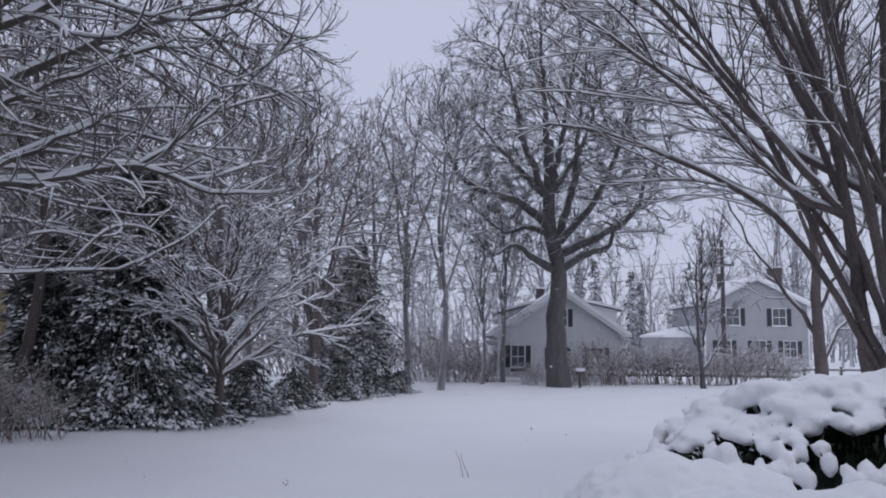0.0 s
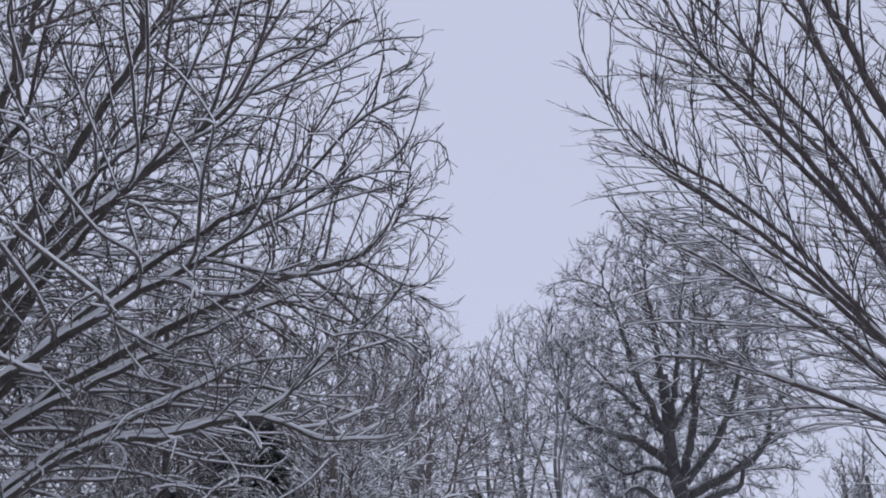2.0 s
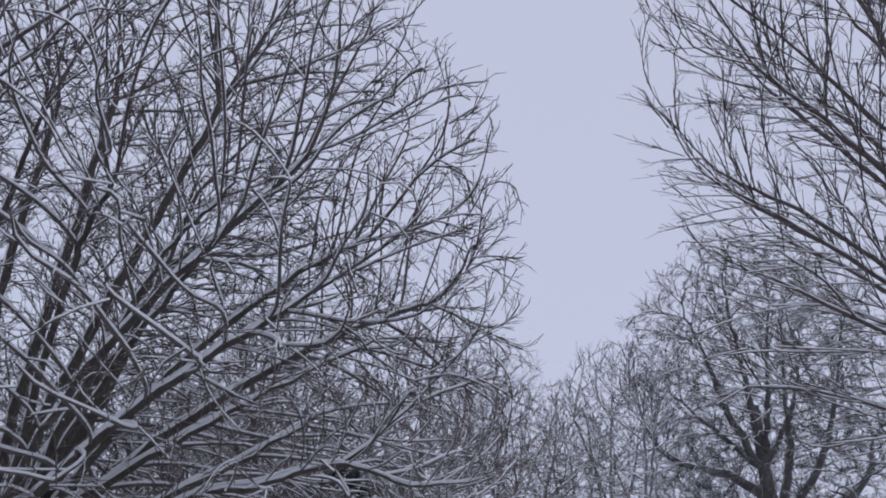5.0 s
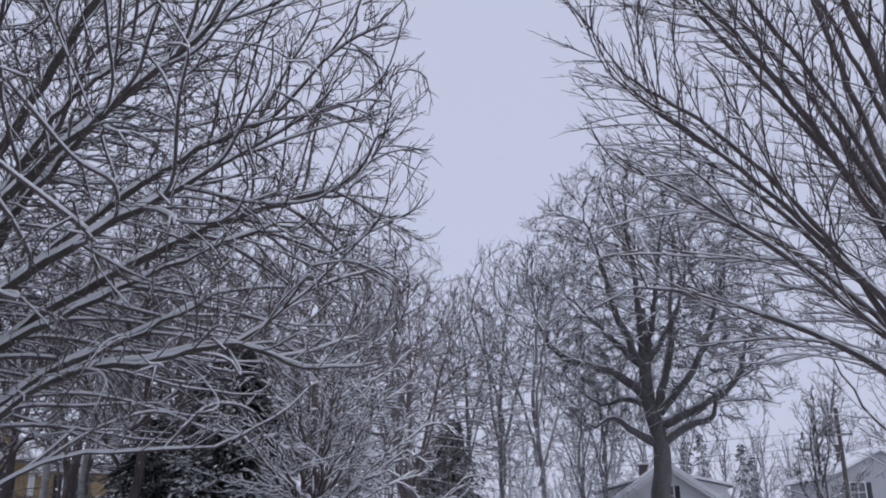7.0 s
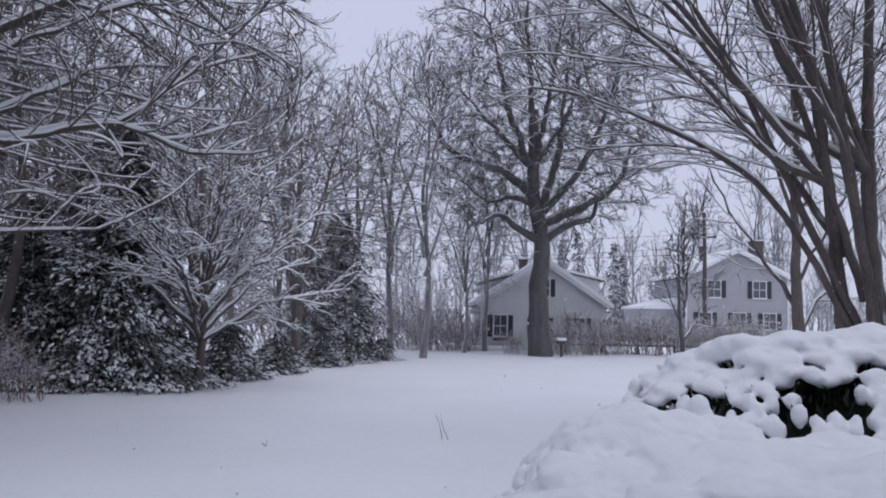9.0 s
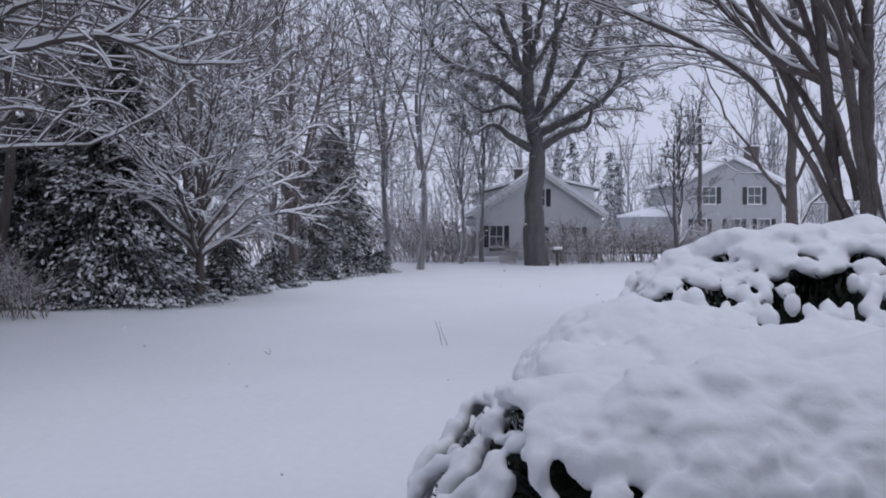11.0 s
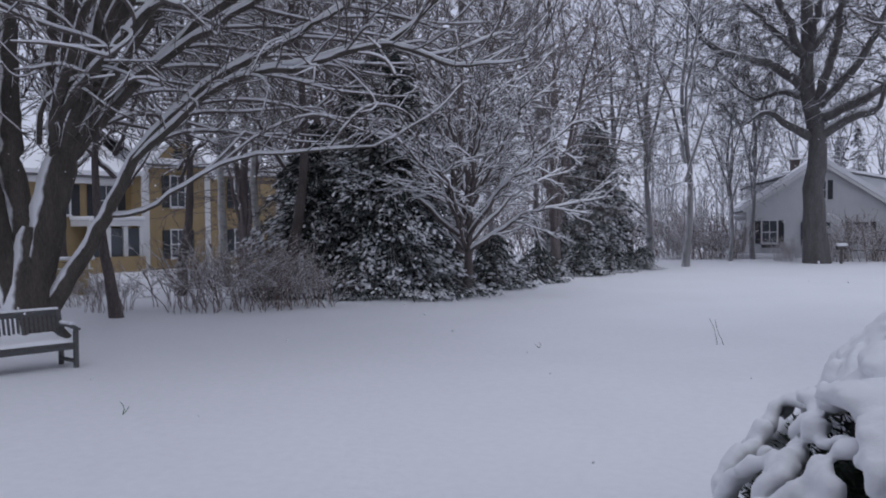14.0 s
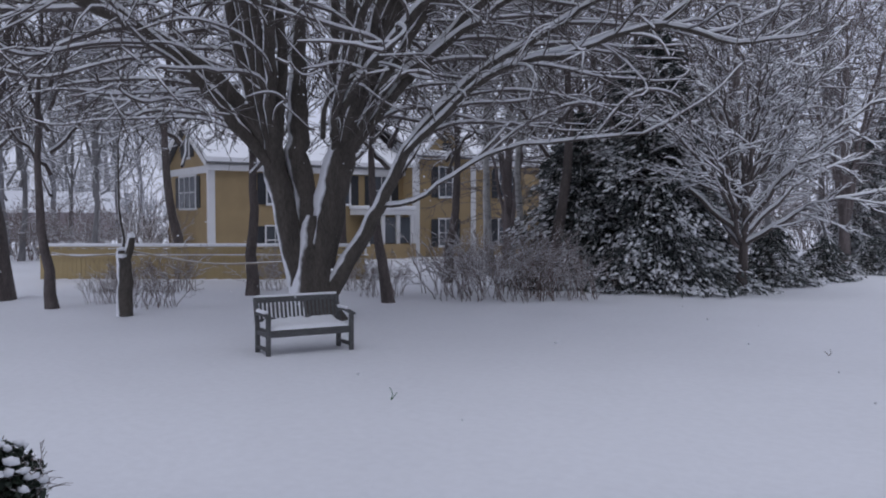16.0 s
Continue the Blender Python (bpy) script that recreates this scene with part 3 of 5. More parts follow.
# ---- the stemmed tree beside the yews ----
def build_right_tree():
    r, a = (0.89, -0.456), (0.456, 0.89)
    limbs = [
        [(-0.5, 0, 0.2), (-0.75, 0, 3.4), (-1.05, -0.3, 6), (-1.7, -0.6, 9), (-2.4, -1, 13)],
        [(-0.1, 0.3, 0.2), (-0.25, 0.3, 4), (-0.2, 0.2, 8), (0, 0.3, 14)],
        [(0.4, -0.1, 0.2), (0.75, 0.2, 6), (1.3, 0.5, 13)],
        [(0.8, 0.1, 0.2), (1.4, 0, 4.5), (2.4, 0, 8.4), (3.4, 0, 12)],
        [(-0.3, 0, 1.6), (-1.5, -0.3, 3.9), (-2.6, -0.6, 4.9), (-4.2, -1, 5.7), (-5.3, -1.2, 6.0)],
        [(-0.35, 0, 1.9), (-1.5, -0.4, 4.6), (-2.3, -0.8, 6.4), (-3.7, -1.3, 8.4), (-5.0, -1.8, 9.6)],
        [(-0.35, 0, 2.5), (-1.1, -0.2, 5.2), (-2.0, -0.4, 7.6), (-3.3, -0.6, 10.0), (-4.2, -0.8, 11.6)],
        [(-0.2, -0.1, 2), (-0.7, -1.2, 5.5), (-1.3, -2.4, 9), (-2.0, -3.2, 12)],
        [(0, 0.2, 2), (-0.8, 1.6, 5.6), (-2.0, 2.8, 9)],
        [(0.1, -0.2, 2), (0.6, -1.4, 6), (1.0, -2.6, 10)],
        [(-0.6, 0, 3.2), (-1.8, 0.4, 5.2), (-3.2, 0.8, 6.9), (-4.6, 1.2, 8.0)],
    ]
    for x, y, z in ((-4.2, -3.6, 8.2), (-4.1, -2.9, 7.0), (-3.4, -4.0, 9.8), (-4.6, -2.2, 8.8), (-3.0, -2.4, 10.6), (-4.9, 0.6, 9.2), (-3.6, 0.2, 11.6), (-2.6, -0.4, 12.6)):
        limbs.append([(-0.85, -0.1, 4.3) if z < 9 else (-0.25, 0.25, 4.5), (0.4 * x, 0.3 * y, 2.4 + 0.5 * (z - 2.4)), (0.68 * x, 0.64 * y, 2.4 + 0.77 * (z - 2.4)), (x, y, z)])
    trunk = [(0, 0, -0.15), (0, 0, 0.6), (0, 0, 1.2), (0, 0, 2.0)]
    me = grown_tree(23, turned(trunk, r, a), [turned(q, r, a) for q in limbs], 0.36, (0.12, 0.14, 0.125, 0.12, 0.05, 0.06, 0.06, 0.07, 0.07, 0.07, 0.055) + (0.055,) * 8, [((0, 0, 10.5), (6.5, 6.2, 7.0), 0.9), ((-1.0, 0.5, 6.6), (5.0, 5.0, 3.0), 0.1)], room=8000, step=0.32, kill=0.42, inertia=0.6, outward=0.8, kink=0.018, up=0.16, tip=0.0105, power=2.4, twigs=((3, 0.55), (2, 0.3)), twig=0.0065, snow=0.012, cap=0.3, floor=3.8, end=0.5, hollow=0.35, angles=(14, 34))
    return tree("maple_tree", me, BARK_STEM, at(6.75, 12.4), "bare many-stemmed tree with upswept branches beside snowy yews")


build_right_tree()


# ---- the small spreading tree in front of the hemlock ----
def build_dogwood():
    limbs = []
    for i in range(20):
        a = i * 2.4
        f = i / 19
        e = radians(24 + 50 * f)
        l = (3.3 + 0.5 * ((i * 0.618) % 1)) - 0.3 * f
        st = np.array([0.05 * math.cos(a), 0.05 * math.sin(a), 0.95 + 1.2 * f])
        d = np.array([math.cos(a) * math.cos(e), math.sin(a) * math.cos(e), math.sin(e)])
        limbs.append([st, st + d * l * 0.45 + np.array([0, 0, 0.25]), st + d * l + np.array([0, 0, -0.15 + 0.3 * f])])
    me = tree_meshes(31, [(0, 0, -0.1), (0.06, 0, 0.8), (0.1, 0, 1.8), (0.15, 0, 3.4)], limbs, (9, 6, 4), 0.125, twig=0.008, wob=0.13, up=0.0, angles=(20, 46), ratios=(0.42, 0.48, 0.5), snow=0.045, snow_levels=4, limb_girth=0.33, cap=1.3)
    return tree("dogwood_tree", me, BARK_STEM, at(-6.5, 24.0, 0, 0, 1.3), "small spreading bare tree, thick snow on its twigs, before a hemlock")


build_dogwood()

# ---- bare trees of the yard and the wood behind ----
def build_yard_trees():
    leaders = [[(0, 0, 0.6 + 0.25 * i), (0.5 * math.cos(2.4 * i), 0.5 * math.sin(2.4 * i), 3.5 + 0.3 * i), ((1.2 + 0.2 * i) * math.cos(2.4 * i), (1.2 + 0.2 * i) * math.sin(2.4 * i), 7.5 + 0.4 * i)] for i in range(6)]
    tall = grown_tree(41, [(0, 0, -0.15), (0.1, 0, 3.0), (0, 0.1, 6.0), (0.1, 0, 9.5)], leaders, 0.24, (0.12,) * 6, [((0, 0, 7.8), (5.4, 5.4, 7.0), 1.0)], room=2300, step=0.42, kill=0.5, inertia=0.8, up=0.16, tip=0.012, twigs=((2, 0.75), (2, 0.42)), twig=0.0095, snow=0.014, snow_sizes=1, floor=1.6, hollow=0.2, sides=(6, 4, 3, 3))
    t = tree("bare_tree", tall, BARK_BROWN, at(-8.6, 31.5), "tall twiggy bare tree with upright brown branches", group="bare trees of the yard")
    for x, y, turn, s in ((-12.6, 30.5, 80, 1.0), (-17.5, 31.0, 200, 0.95), (-5.6, 36.5, 130, 0.9), (-15.0, 33.5, 300, 1.02)):
        copy_thing(t, at(x, y, turn, 0, s))
    leaders = [[(0, 0, 4.0 + 0.9 * i), (0.7 * math.cos(2.4 * i), 0.7 * math.sin(2.4 * i), 6.4 + i), (1.7 * math.cos(2.4 * i + 0.3), 1.7 * math.sin(2.4 * i + 0.3), 9.2 + 1.2 * i)] for i in range(4)]
    slim = grown_tree(42, [(0, 0, -0.15), (0.25, 0.1, 4.0), (-0.15, 0.1, 8.0), (0.2, -0.2, 12.0)], leaders, 0.15, (0.08,) * 4, [((0, 0, 10.8), (3.3, 3.3, 5.8), 0.85), ((0, 0, 6.0), (2.6, 2.6, 3.0), 0.15)], room=950, step=0.45, kill=0.58, inertia=0.5, up=0.1, tip=0.014, twigs=((3, 0.8), (2, 0.45)), twig=0.011, snow=0.02, snow_sizes=2, floor=2.2, hollow=0.15, sides=(6, 4, 3, 3))
    t = tree("bare_tree", slim, BARK_SLIM, at(-0.14, 41.5), "slim grey bare tree dusted with snow", group="bare trees of the yard")
    for x, y, turn, s in ((-1.9, 44.5, 90, 1.05), (-7.4, 43.5, 210, 1.08), (-3.9, 46.0, 300, 0.95), (2.2, 47.5, 20, 0.7), (-34, 14, 150, 0.7), (-40, 12, 200, 0.8), (-46, 22, 260, 0.95), (-31, 21, 330, 0.7), (-38, 22, 40, 0.85), (-37.5, 31, 100, 0.72), (-42.5, 30.5, 160, 0.78), (-44, 18, 15, 0.8), (-49, 26, 75, 0.85), (-53, 20, 215, 0.9), (-41, 26.5, 305, 0.7), (-37, 18.5, 185, 0.65), (-51, 13, 260, 0.85), (-10.2, 45.0, 140, 1.1), (3.6, 50.5, 250, 0.85)):
        copy_thing(t, at(x, y, turn, 0, s))
    yard = plain_tree(43, 9.5, 0.16, rise=48, n=8, clear=0.3, counts=(7, 5, 4), width=0.4, twig=0.008, bend=0.03)
    t = tree("bare_tree", yard, BARK_STEM, at(-16.9, 15.9), "slender dark bare tree with snow on one side", group="slender trees by the yellow house")
    for x, y, turn, s in ((-12.75, 16.3, 70, 0.85), (-18.3, 11.2, 160, 0.8), (-11.6, 22.5, 250, 1.2), (-20.5, 24, 20, 1.2), (-24.5, 20, 120, 1.2), (-14.8, 22, 310, 1.0), (-28, 12.5, 40, 1.3), (-31, 17, 90, 1.4), (-34, 10, 170, 1.35), (-27, 8, 230, 1.2), (-36, 15, 280, 1.5)):
        copy_thing(t, at(x, y, turn, 0, s))
    big = plain_tree(44, 16, 0.45, rise=45, n=10, clear=0.22, counts=(8, 7, 5), width=0.5, twig=0.009)
    tree("bare_tree", big, BARK_STEM, at(-21.4, 11.5), "stout bare tree with a flared dark trunk")
    vase = plain_tree(45, 7.6, 0.13, rise=55, n=9, clear=0.1, counts=(7, 6, 4), width=0.5, twig=0.012, snow=0.025)
    tree("bare_tree", vase, BARK_GREY, at(14.0, 45.6), "small vase-shaped bare tree lined with snow")
    stems = plain_tree(46, 14, 0.26, rise=62, n=10, clear=0.08, counts=(9, 7, 5), width=0.62, twig=0.009)
    tree("bare_tree", stems, BARK_STEM, at(13.6, 30.6), "bare tree with several snow-streaked stems")
    # birches by the yellow house
    birch = plain_tree(47, 11, 0.17, rise=55, n=8, clear=0.4, counts=(7, 6, 4), width=0.32, twig=0.008)
    t = tree("birch_tree", birch, BARK_WHITE, at(-15.2, 25.5), "pale-barked birch beside a yellow house", group="birches")
    copy_thing(t, at(-14.3, 26.2, 100, 0, 0.9))


build_yard_trees()


def build_woods():
    rng = random.Random(8)
    kinds = [tree("bare_tree", plain_tree(60 + i, 17, 0.26, rise=50 + 5 * i, n=9, clear=0.2, counts=(5, 3, 2), width=0.4, twig=0.026, snow=0.0), BARK_FAR, at(-30 + 9 * i, 70 + 4 * i), "far bare tree, snow on top, bark paled for haze", group="far wood") for i in range(3)]
    for i in range(44):
        az = radians(-80 + 112 * (i + rng.random()) / 44)
        d = rng.uniform(62, 105)
        if math.sin(az) * d > 4 and d < 84:
            d = rng.uniform(86, 115)
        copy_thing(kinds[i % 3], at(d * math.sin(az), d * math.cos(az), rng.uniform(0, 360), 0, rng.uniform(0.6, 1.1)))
    for i in range(12):
        az, d = radians(-84 + 2.6 * i), 50 + 6 * (i % 3)
        copy_thing(kinds[(i + 1) % 3], at(d * math.sin(az), d * math.cos(az), 70 * i, 0, 0.62 + 0.09 * (i % 4)))
    for i in range(10):
        az, d = radians(7 + 2.3 * i), 88 + 5 * (i % 4)
        copy_thing(kinds[i % 3], at(d * math.sin(az), d * math.cos(az), 40 * i, 0, 0.5 + 0.09 * (i % 4)))


def build_far_band():
    """The wood's edge far off, snow on its twigs, its pale grey standing in for haze."""
    rng = np.random.default_rng(77)
    n = 800
    az, d = np.radians(rng.uniform(-88, 44, n)), rng.uniform(112, 150, n)
    x, y = d * np.sin(az), d * np.cos(az)
    h = rng.uniform(4.5, 9.5, n) * (1 + 0.25 * np.sin(az * 23))
    lean = rng.normal(0, 0.5, (n, 2))
    s = np.linspace(0, 1, 5)
    run = np.stack([x[:, None] + lean[:, :1] * s, y[:, None] + lean[:, 1:] * s, h[:, None] * s + 0.2], 2)
    levels = [(run, np.linspace(0.13, 0.04, 5)[None] * np.ones((n, 1)))]
    for k, c in enumerate((7, 2)):
        levels.append(sprout(rng, *levels[-1], c, (20, 50), 0.5, 3, 0.1, 0.06, lo=0.12, rmin=0.035, rscale=0.6))
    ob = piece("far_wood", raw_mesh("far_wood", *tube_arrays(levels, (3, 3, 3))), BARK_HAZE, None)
    tagged(ob, "far edge of a bare wood, snowy, with haze put into its colour", "wood", kind="stuff")


build_woods()
build_far_band()


# ---- evergreens ----
def leaf_quads(rng, pos, out, size, droop, thick):
    """Small sprays of needles: two crossed slips each, pointing outward and down."""
    n = len(pos)
    d = unit(out + rng.normal(0, 0.45, (n, 3)) - np.array([0, 0, droop]))
    side = unit(np.cross(d, rng.normal(0, 0.35, (n, 3)) + np.array([0, 0, 1.0])))
    l = size * rng.uniform(0.6, 1.3, (n, 1))
    w = l * thick
    a, b, c, e = pos - d * l * 0.4, pos + side * w, pos + d * l * 0.7, pos - side * w
    lift = np.cross(side, d) * l * 0.12
    v = np.stack([a, b - lift * 0.3, c - lift, e - lift * 0.3], 1).reshape(-1, 3)
    i = np.arange(n)[:, None] * 4
    return v, i + np.array([[0, 1, 2, 3]])


def blobs(rng, pos, size, flat=0.45):
    """Lumps of snow: small uneven pillows."""
    bm = bmesh.new()
    bmesh.ops.create_icosphere(bm, subdivisions=1, radius=1.0)
    base = np.array([v.co[:] for v in bm.verts])
    tri = np.array([[v.index for v in f.verts] for f in bm.faces])
    bm.free()
    n = len(pos)
    s = size * rng.uniform(0.5, 1.4, (n, 1, 1)) * np.array([1, 1, flat]) * rng.uniform(0.7, 1.3, (n, 1, 3))
    v = pos[:, None] + base[None] * s * (1 + rng.normal(0, 0.12, (n, len(base), 1)))
    f = tri[None] + np.arange(n)[:, None, None] * len(base)
    return v.reshape(-1, 3), f.reshape(-1, 3)


def conifer(seed, height, radius, boughs, sprays, spray=0.2, lumps=900, droop=0.35, skirt=0.02, power=0.85, lump=0.1, ragged=0.3):
    rng = np.random.default_rng(seed)
    z = height * (skirt + (1 - skirt) * rng.random(boughs) ** 1.35)
    f = z / height
    az = rng.random(boughs) * 2 * np.pi
    reach = radius * (1 - f) ** power * rng.uniform(1 - ragged, 1.08, boughs) + 0.12
    reach *= 1 + 0.2 * np.sin(az * 2 + f * 7 + seed) + 0.12 * np.sin(az * 5 - f * 15)
    # clefts between groups of boughs
    reach *= 1 - 0.22 * (np.sin(az * 3 + f * 9) > 0.55)
    d = np.stack([np.cos(az), np.sin(az), np.zeros(boughs)], 1)
    s = np.linspace(0, 1, 6)
    run = np.zeros((boughs, 6, 3))
    run += d[:, None] * (reach[:, None] * s)[..., None]
    run[..., 2] = z[:, None] + reach[:, None] * (0.22 * s - (0.22 + droop) * s ** 2)
    run[..., 2] = np.maximum(run[..., 2], 0.1)
    rad = np.linspace(0.022, 0.006, 6)[None] * np.ones((boughs, 1))
    trunk = raw_mesh("trunk", *tube_arrays([(np.array([[[0, 0, -0.1], [0, 0, height * 0.5], [0, 0, height * 0.97]]]), np.array([[height * 0.02, height * 0.013, 0.015]]))], [9]))
    wood = raw_mesh("crown", *tube_arrays([(run, rad)], [3]))
    k = rng.integers(0, boughs, boughs * sprays)
    t = 0.25 + 0.75 * rng.random(len(k)) ** 0.55
    x = t * 4.999
    i = x.astype(int)
    pos = run[k, i] * (1 - (x - i))[:, None] + run[k, i + 1] * (x - i)[:, None]
    across = np.stack([-d[k][:, 1], d[k][:, 0], np.zeros(len(k))], 1)
    pos = pos + across * (rng.normal(0, 0.28, (len(k), 1)) * (0.35 + reach[k][:, None] * 0.22)) + rng.normal(0, 0.035, pos.shape)
    pos[:, 2] = np.maximum(pos[:, 2], 0.05)
    leaves = raw_mesh("needles", *leaf_quads(rng, pos, d[k], spray * 1.15, 0.35, 0.18), smooth=False)
    # long pads of snow that lie on the outer sprays, most on the low boughs
    w = np.clip(1.15 - pos[:, 2] / height * 1.25, 0.04, 1) ** 1.3 * (t > 0.45) * (0.12 + np.clip(np.sin(az[k] * 5 + pos[:, 2] * 3.1) + np.sin(az[k] * 2 - pos[:, 2] * 5.0) * 0.6 + 0.35, 0, 1))
    kk = rng.choice(len(pos), lumps, p=w / w.sum())
    ahead = unit(d[k[kk]] + rng.normal(0, 0.4, (lumps, 3)) * np.array([1, 1, 0.3]) - np.array([0, 0, 0.35]))
    cross = unit(np.cross(ahead, np.array([0, 0, 1.0])))
    rise = np.cross(cross, ahead)
    ball = bmesh.new()
    bmesh.ops.create_icosphere(ball, subdivisions=1, radius=1.0)
    base, tri = np.array([v.co[:] for v in ball.verts]), np.array([[v.index for v in f.verts] for f in ball.faces])
    ball.free()
    size = lump * rng.uniform(0.5, 1.3, (lumps, 1, 1))
    v = (pos[kk] + rise * lump * 0.3)[:, None] + size * (base[None, :, :1] * ahead[:, None] * 1.25 + base[None, :, 1:2] * cross[:, None] * 0.5 + base[None, :, 2:] * rise[:, None] * 0.32)
    snow = raw_mesh("snow", v.reshape(-1, 3), (tri[None] + np.arange(lumps)[:, None, None] * len(base)).reshape(-1, 3))
    return trunk, wood, leaves, snow


def place_conifer(name, me, m, label, group="", needles=NEEDLE):
    t = empty(name, m, label, "tree", group)
    piece("trunk", me[0], BARK_MAPLE, t)
    piece("crown", me[1], BARK_MAPLE, t)
    piece("foliage", me[2], needles, t)
    if me[3]:
        piece("snow", me[3], SNOW, t, "clumps of snow on the boughs")["kind"] = "stuff"
    return t


def build_evergreens():
    big = conifer(71, 7.6, 3.3, 1000, 46, 0.14, 9000, lump=0.088, power=0.62, ragged=0.5)
    place_conifer("hemlock_tree", big, at(-9.2, 24.7), "dark broad hemlock with snow heaped on its low boughs")
    side = conifer(72, 5.2, 2.7, 640, 44, 0.14, 5500, lump=0.088, power=0.6, ragged=0.5)
    place_conifer("hemlock_tree", side, at(-11.3, 24.2), "dark hemlock with snow-laden drooping boughs")
    tall = conifer(73, 7.6, 2.6, 520, 30, 0.18, 500, lump=0.12, power=0.55, ragged=0.45)
    place_conifer("hemlock_tree", tall, at(-10.8, 27.5), "tall dark hemlock rising behind bare twigs")
    two = conifer(74, 7.2, 2.7, 460, 26, 0.24, 1500, lump=0.11, power=0.7, ragged=0.5)
    t = place_conifer("spruce_tree", two, at(-4.2, 40.5), "dark pointed evergreen lightly dusted with snow", "evergreens along the lawn", NEEDLE_PALE)
    copy_thing(t, at(-5.2, 38.0, 100, 0, 0.75))
    low = conifer(75, 1.7, 1.5, 180, 18, 0.14, 560, lump=0.075, power=0.5)
    t = place_conifer("low_juniper", low, at(-6.3, 26.8), "low spreading evergreen shrub covered with snow", "low evergreens along the lawn")
    for x, y, turn, s in ((-5.2, 29.5, 60, 0.8), (-7.6, 25.2, 140, 0.9), (-4.2, 33.5, 200, 0.75), (-3.2, 36.5, 280, 0.7), (-11.6, 22.0, 110, 0.8), (-9.4, 22.2, 250, 0.7), (-2.0, 39.2, 300, 0.6)):
        copy_thing(t, at(x, y, turn, 0, s))
    col = conifer(76, 11.5, 1.0, 220, 12, 0.4, 200, lump=0.2, power=0.35)
    t = place_conifer("cypress_tree", col, at(17.2, 94), "far columnar evergreen, haze of the snowfall put into its grey needles", "far columnar trees", NEEDLE_FAR)
    for x, y, turn, s in ((21.3, 94, 90, 0.9), (22.8, 96, 30, 0.8), (15.7, 95, 190, 0.95)):
        copy_thing(t, at(x, y, turn, 0, s))


build_evergreens()


# ---- twiggy shrubs ----
def thicket(seed, stems, height, spread, twig=0.006, counts=(6, 4), lean=0.5):
    rng = np.random.default_rng(seed)
    limbs = []
    for _ in range(stems):
        a, r = rng.uniform(0, 6.283), spread * math.sqrt(rng.random())
        x, y = r * math.cos(a), r * math.sin(a)
        h = height * rng.uniform(0.55, 1.1)
        dx, dy = rng.normal(0, lean * h * 0.5, 2)
        limbs.append([(x, y, -0.1), (x + dx * 0.4, y + dy * 0.4, h * 0.55), (x + dx, y + dy, h)])
    big = np.stack([smooth_run(q, 7, rng, 0.05) for q in limbs])
    rb = np.linspace(twig * 2.2, twig, 7)[None] * np.ones((stems, 1))
    levels = [(big, rb)]
    for i, k in enumerate(counts):
        levels.append(sprout(rng, *levels[-1], k, (22, 55), 0.45, (3, 2)[i], 0.16, 0.02, rmin=twig * 0.8, rscale=0.8))
    return raw_mesh("twig_mass", *tube_arrays(levels, (3, 3, 3))), raw_mesh("snow", *snow_on(levels[:2], twig * 2, 3))


def place_thicket(me, material, m, label, group=""):
    t = empty("shrub", m, label, "shrub", group)
    piece("twig_mass", me[0], material, t)
    piece("snow", me[1], SNOW, t)
    return t


def build_thickets():
    a = thicket(81, 36, 1.4, 0.9, counts=(6, 3), lean=1.1)
    t = place_thicket(a, TWIG_RED, at(-11.6, 18.0), "bare tangled shrub with snow on its twigs", "shrubs by the yellow house")
    for x, y, turn, s in ((-10.4, 18.7, 50, 1.0), (-12.6, 19.2, 100, 1.1), (-9.6, 19.6, 150, 0.9), (-13.9, 17.6, 220, 0.7), (-11.2, 20.4, 290, 1.1), (-17.8, 17.5, 10, 0.7), (-19.6, 15.6, 80, 0.75), (-18.4, 12.6, 140, 0.5), (-16.6, 12.6, 190, 0.6), (-15.6, 18.6, 240, 0.6), (-21.4, 15.4, 300, 0.6), (-33.5, 25.5, 30, 1.5), (-36, 24, 110, 1.7), (-38.5, 22.5, 200, 1.5), (-36.5, 28, 260, 1.9), (-41, 25, 330, 2.0)):
        copy_thing(t, at(x, y, turn, 0, s))
    b = thicket(82, 44, 2.2, 1.5, twig=0.011, counts=(6, 3), lean=0.8)
    t = place_thicket(b, TWIG_RED, at(9.0, 48.0), "reddish-brown bare hedge before a white house", "bare hedge")
    for i in range(7):
        copy_thing(t, at(10.4 + 1.6 * i, 49.6 + 0.3 * (i % 3), 47 * i, 0, 0.75 + 0.12 * ((i * 7) % 3)))
    for i in range(7):
        copy_thing(t, at(-13.0 + 2.6 * i, 53 + 2.5 * (i % 3), 61 * i, 0, 1.1 + 0.3 * (i % 2)))
    for x, y, s in ((5.0, 47.4, 0.5), (7.4, 47.6, 0.6), (2.2, 50.5, 0.7), (0.8, 49.5, 0.8), (-0.8, 50, 0.8)):
        copy_thing(t, at(x, y, x * 60, 0, s))


build_thickets()


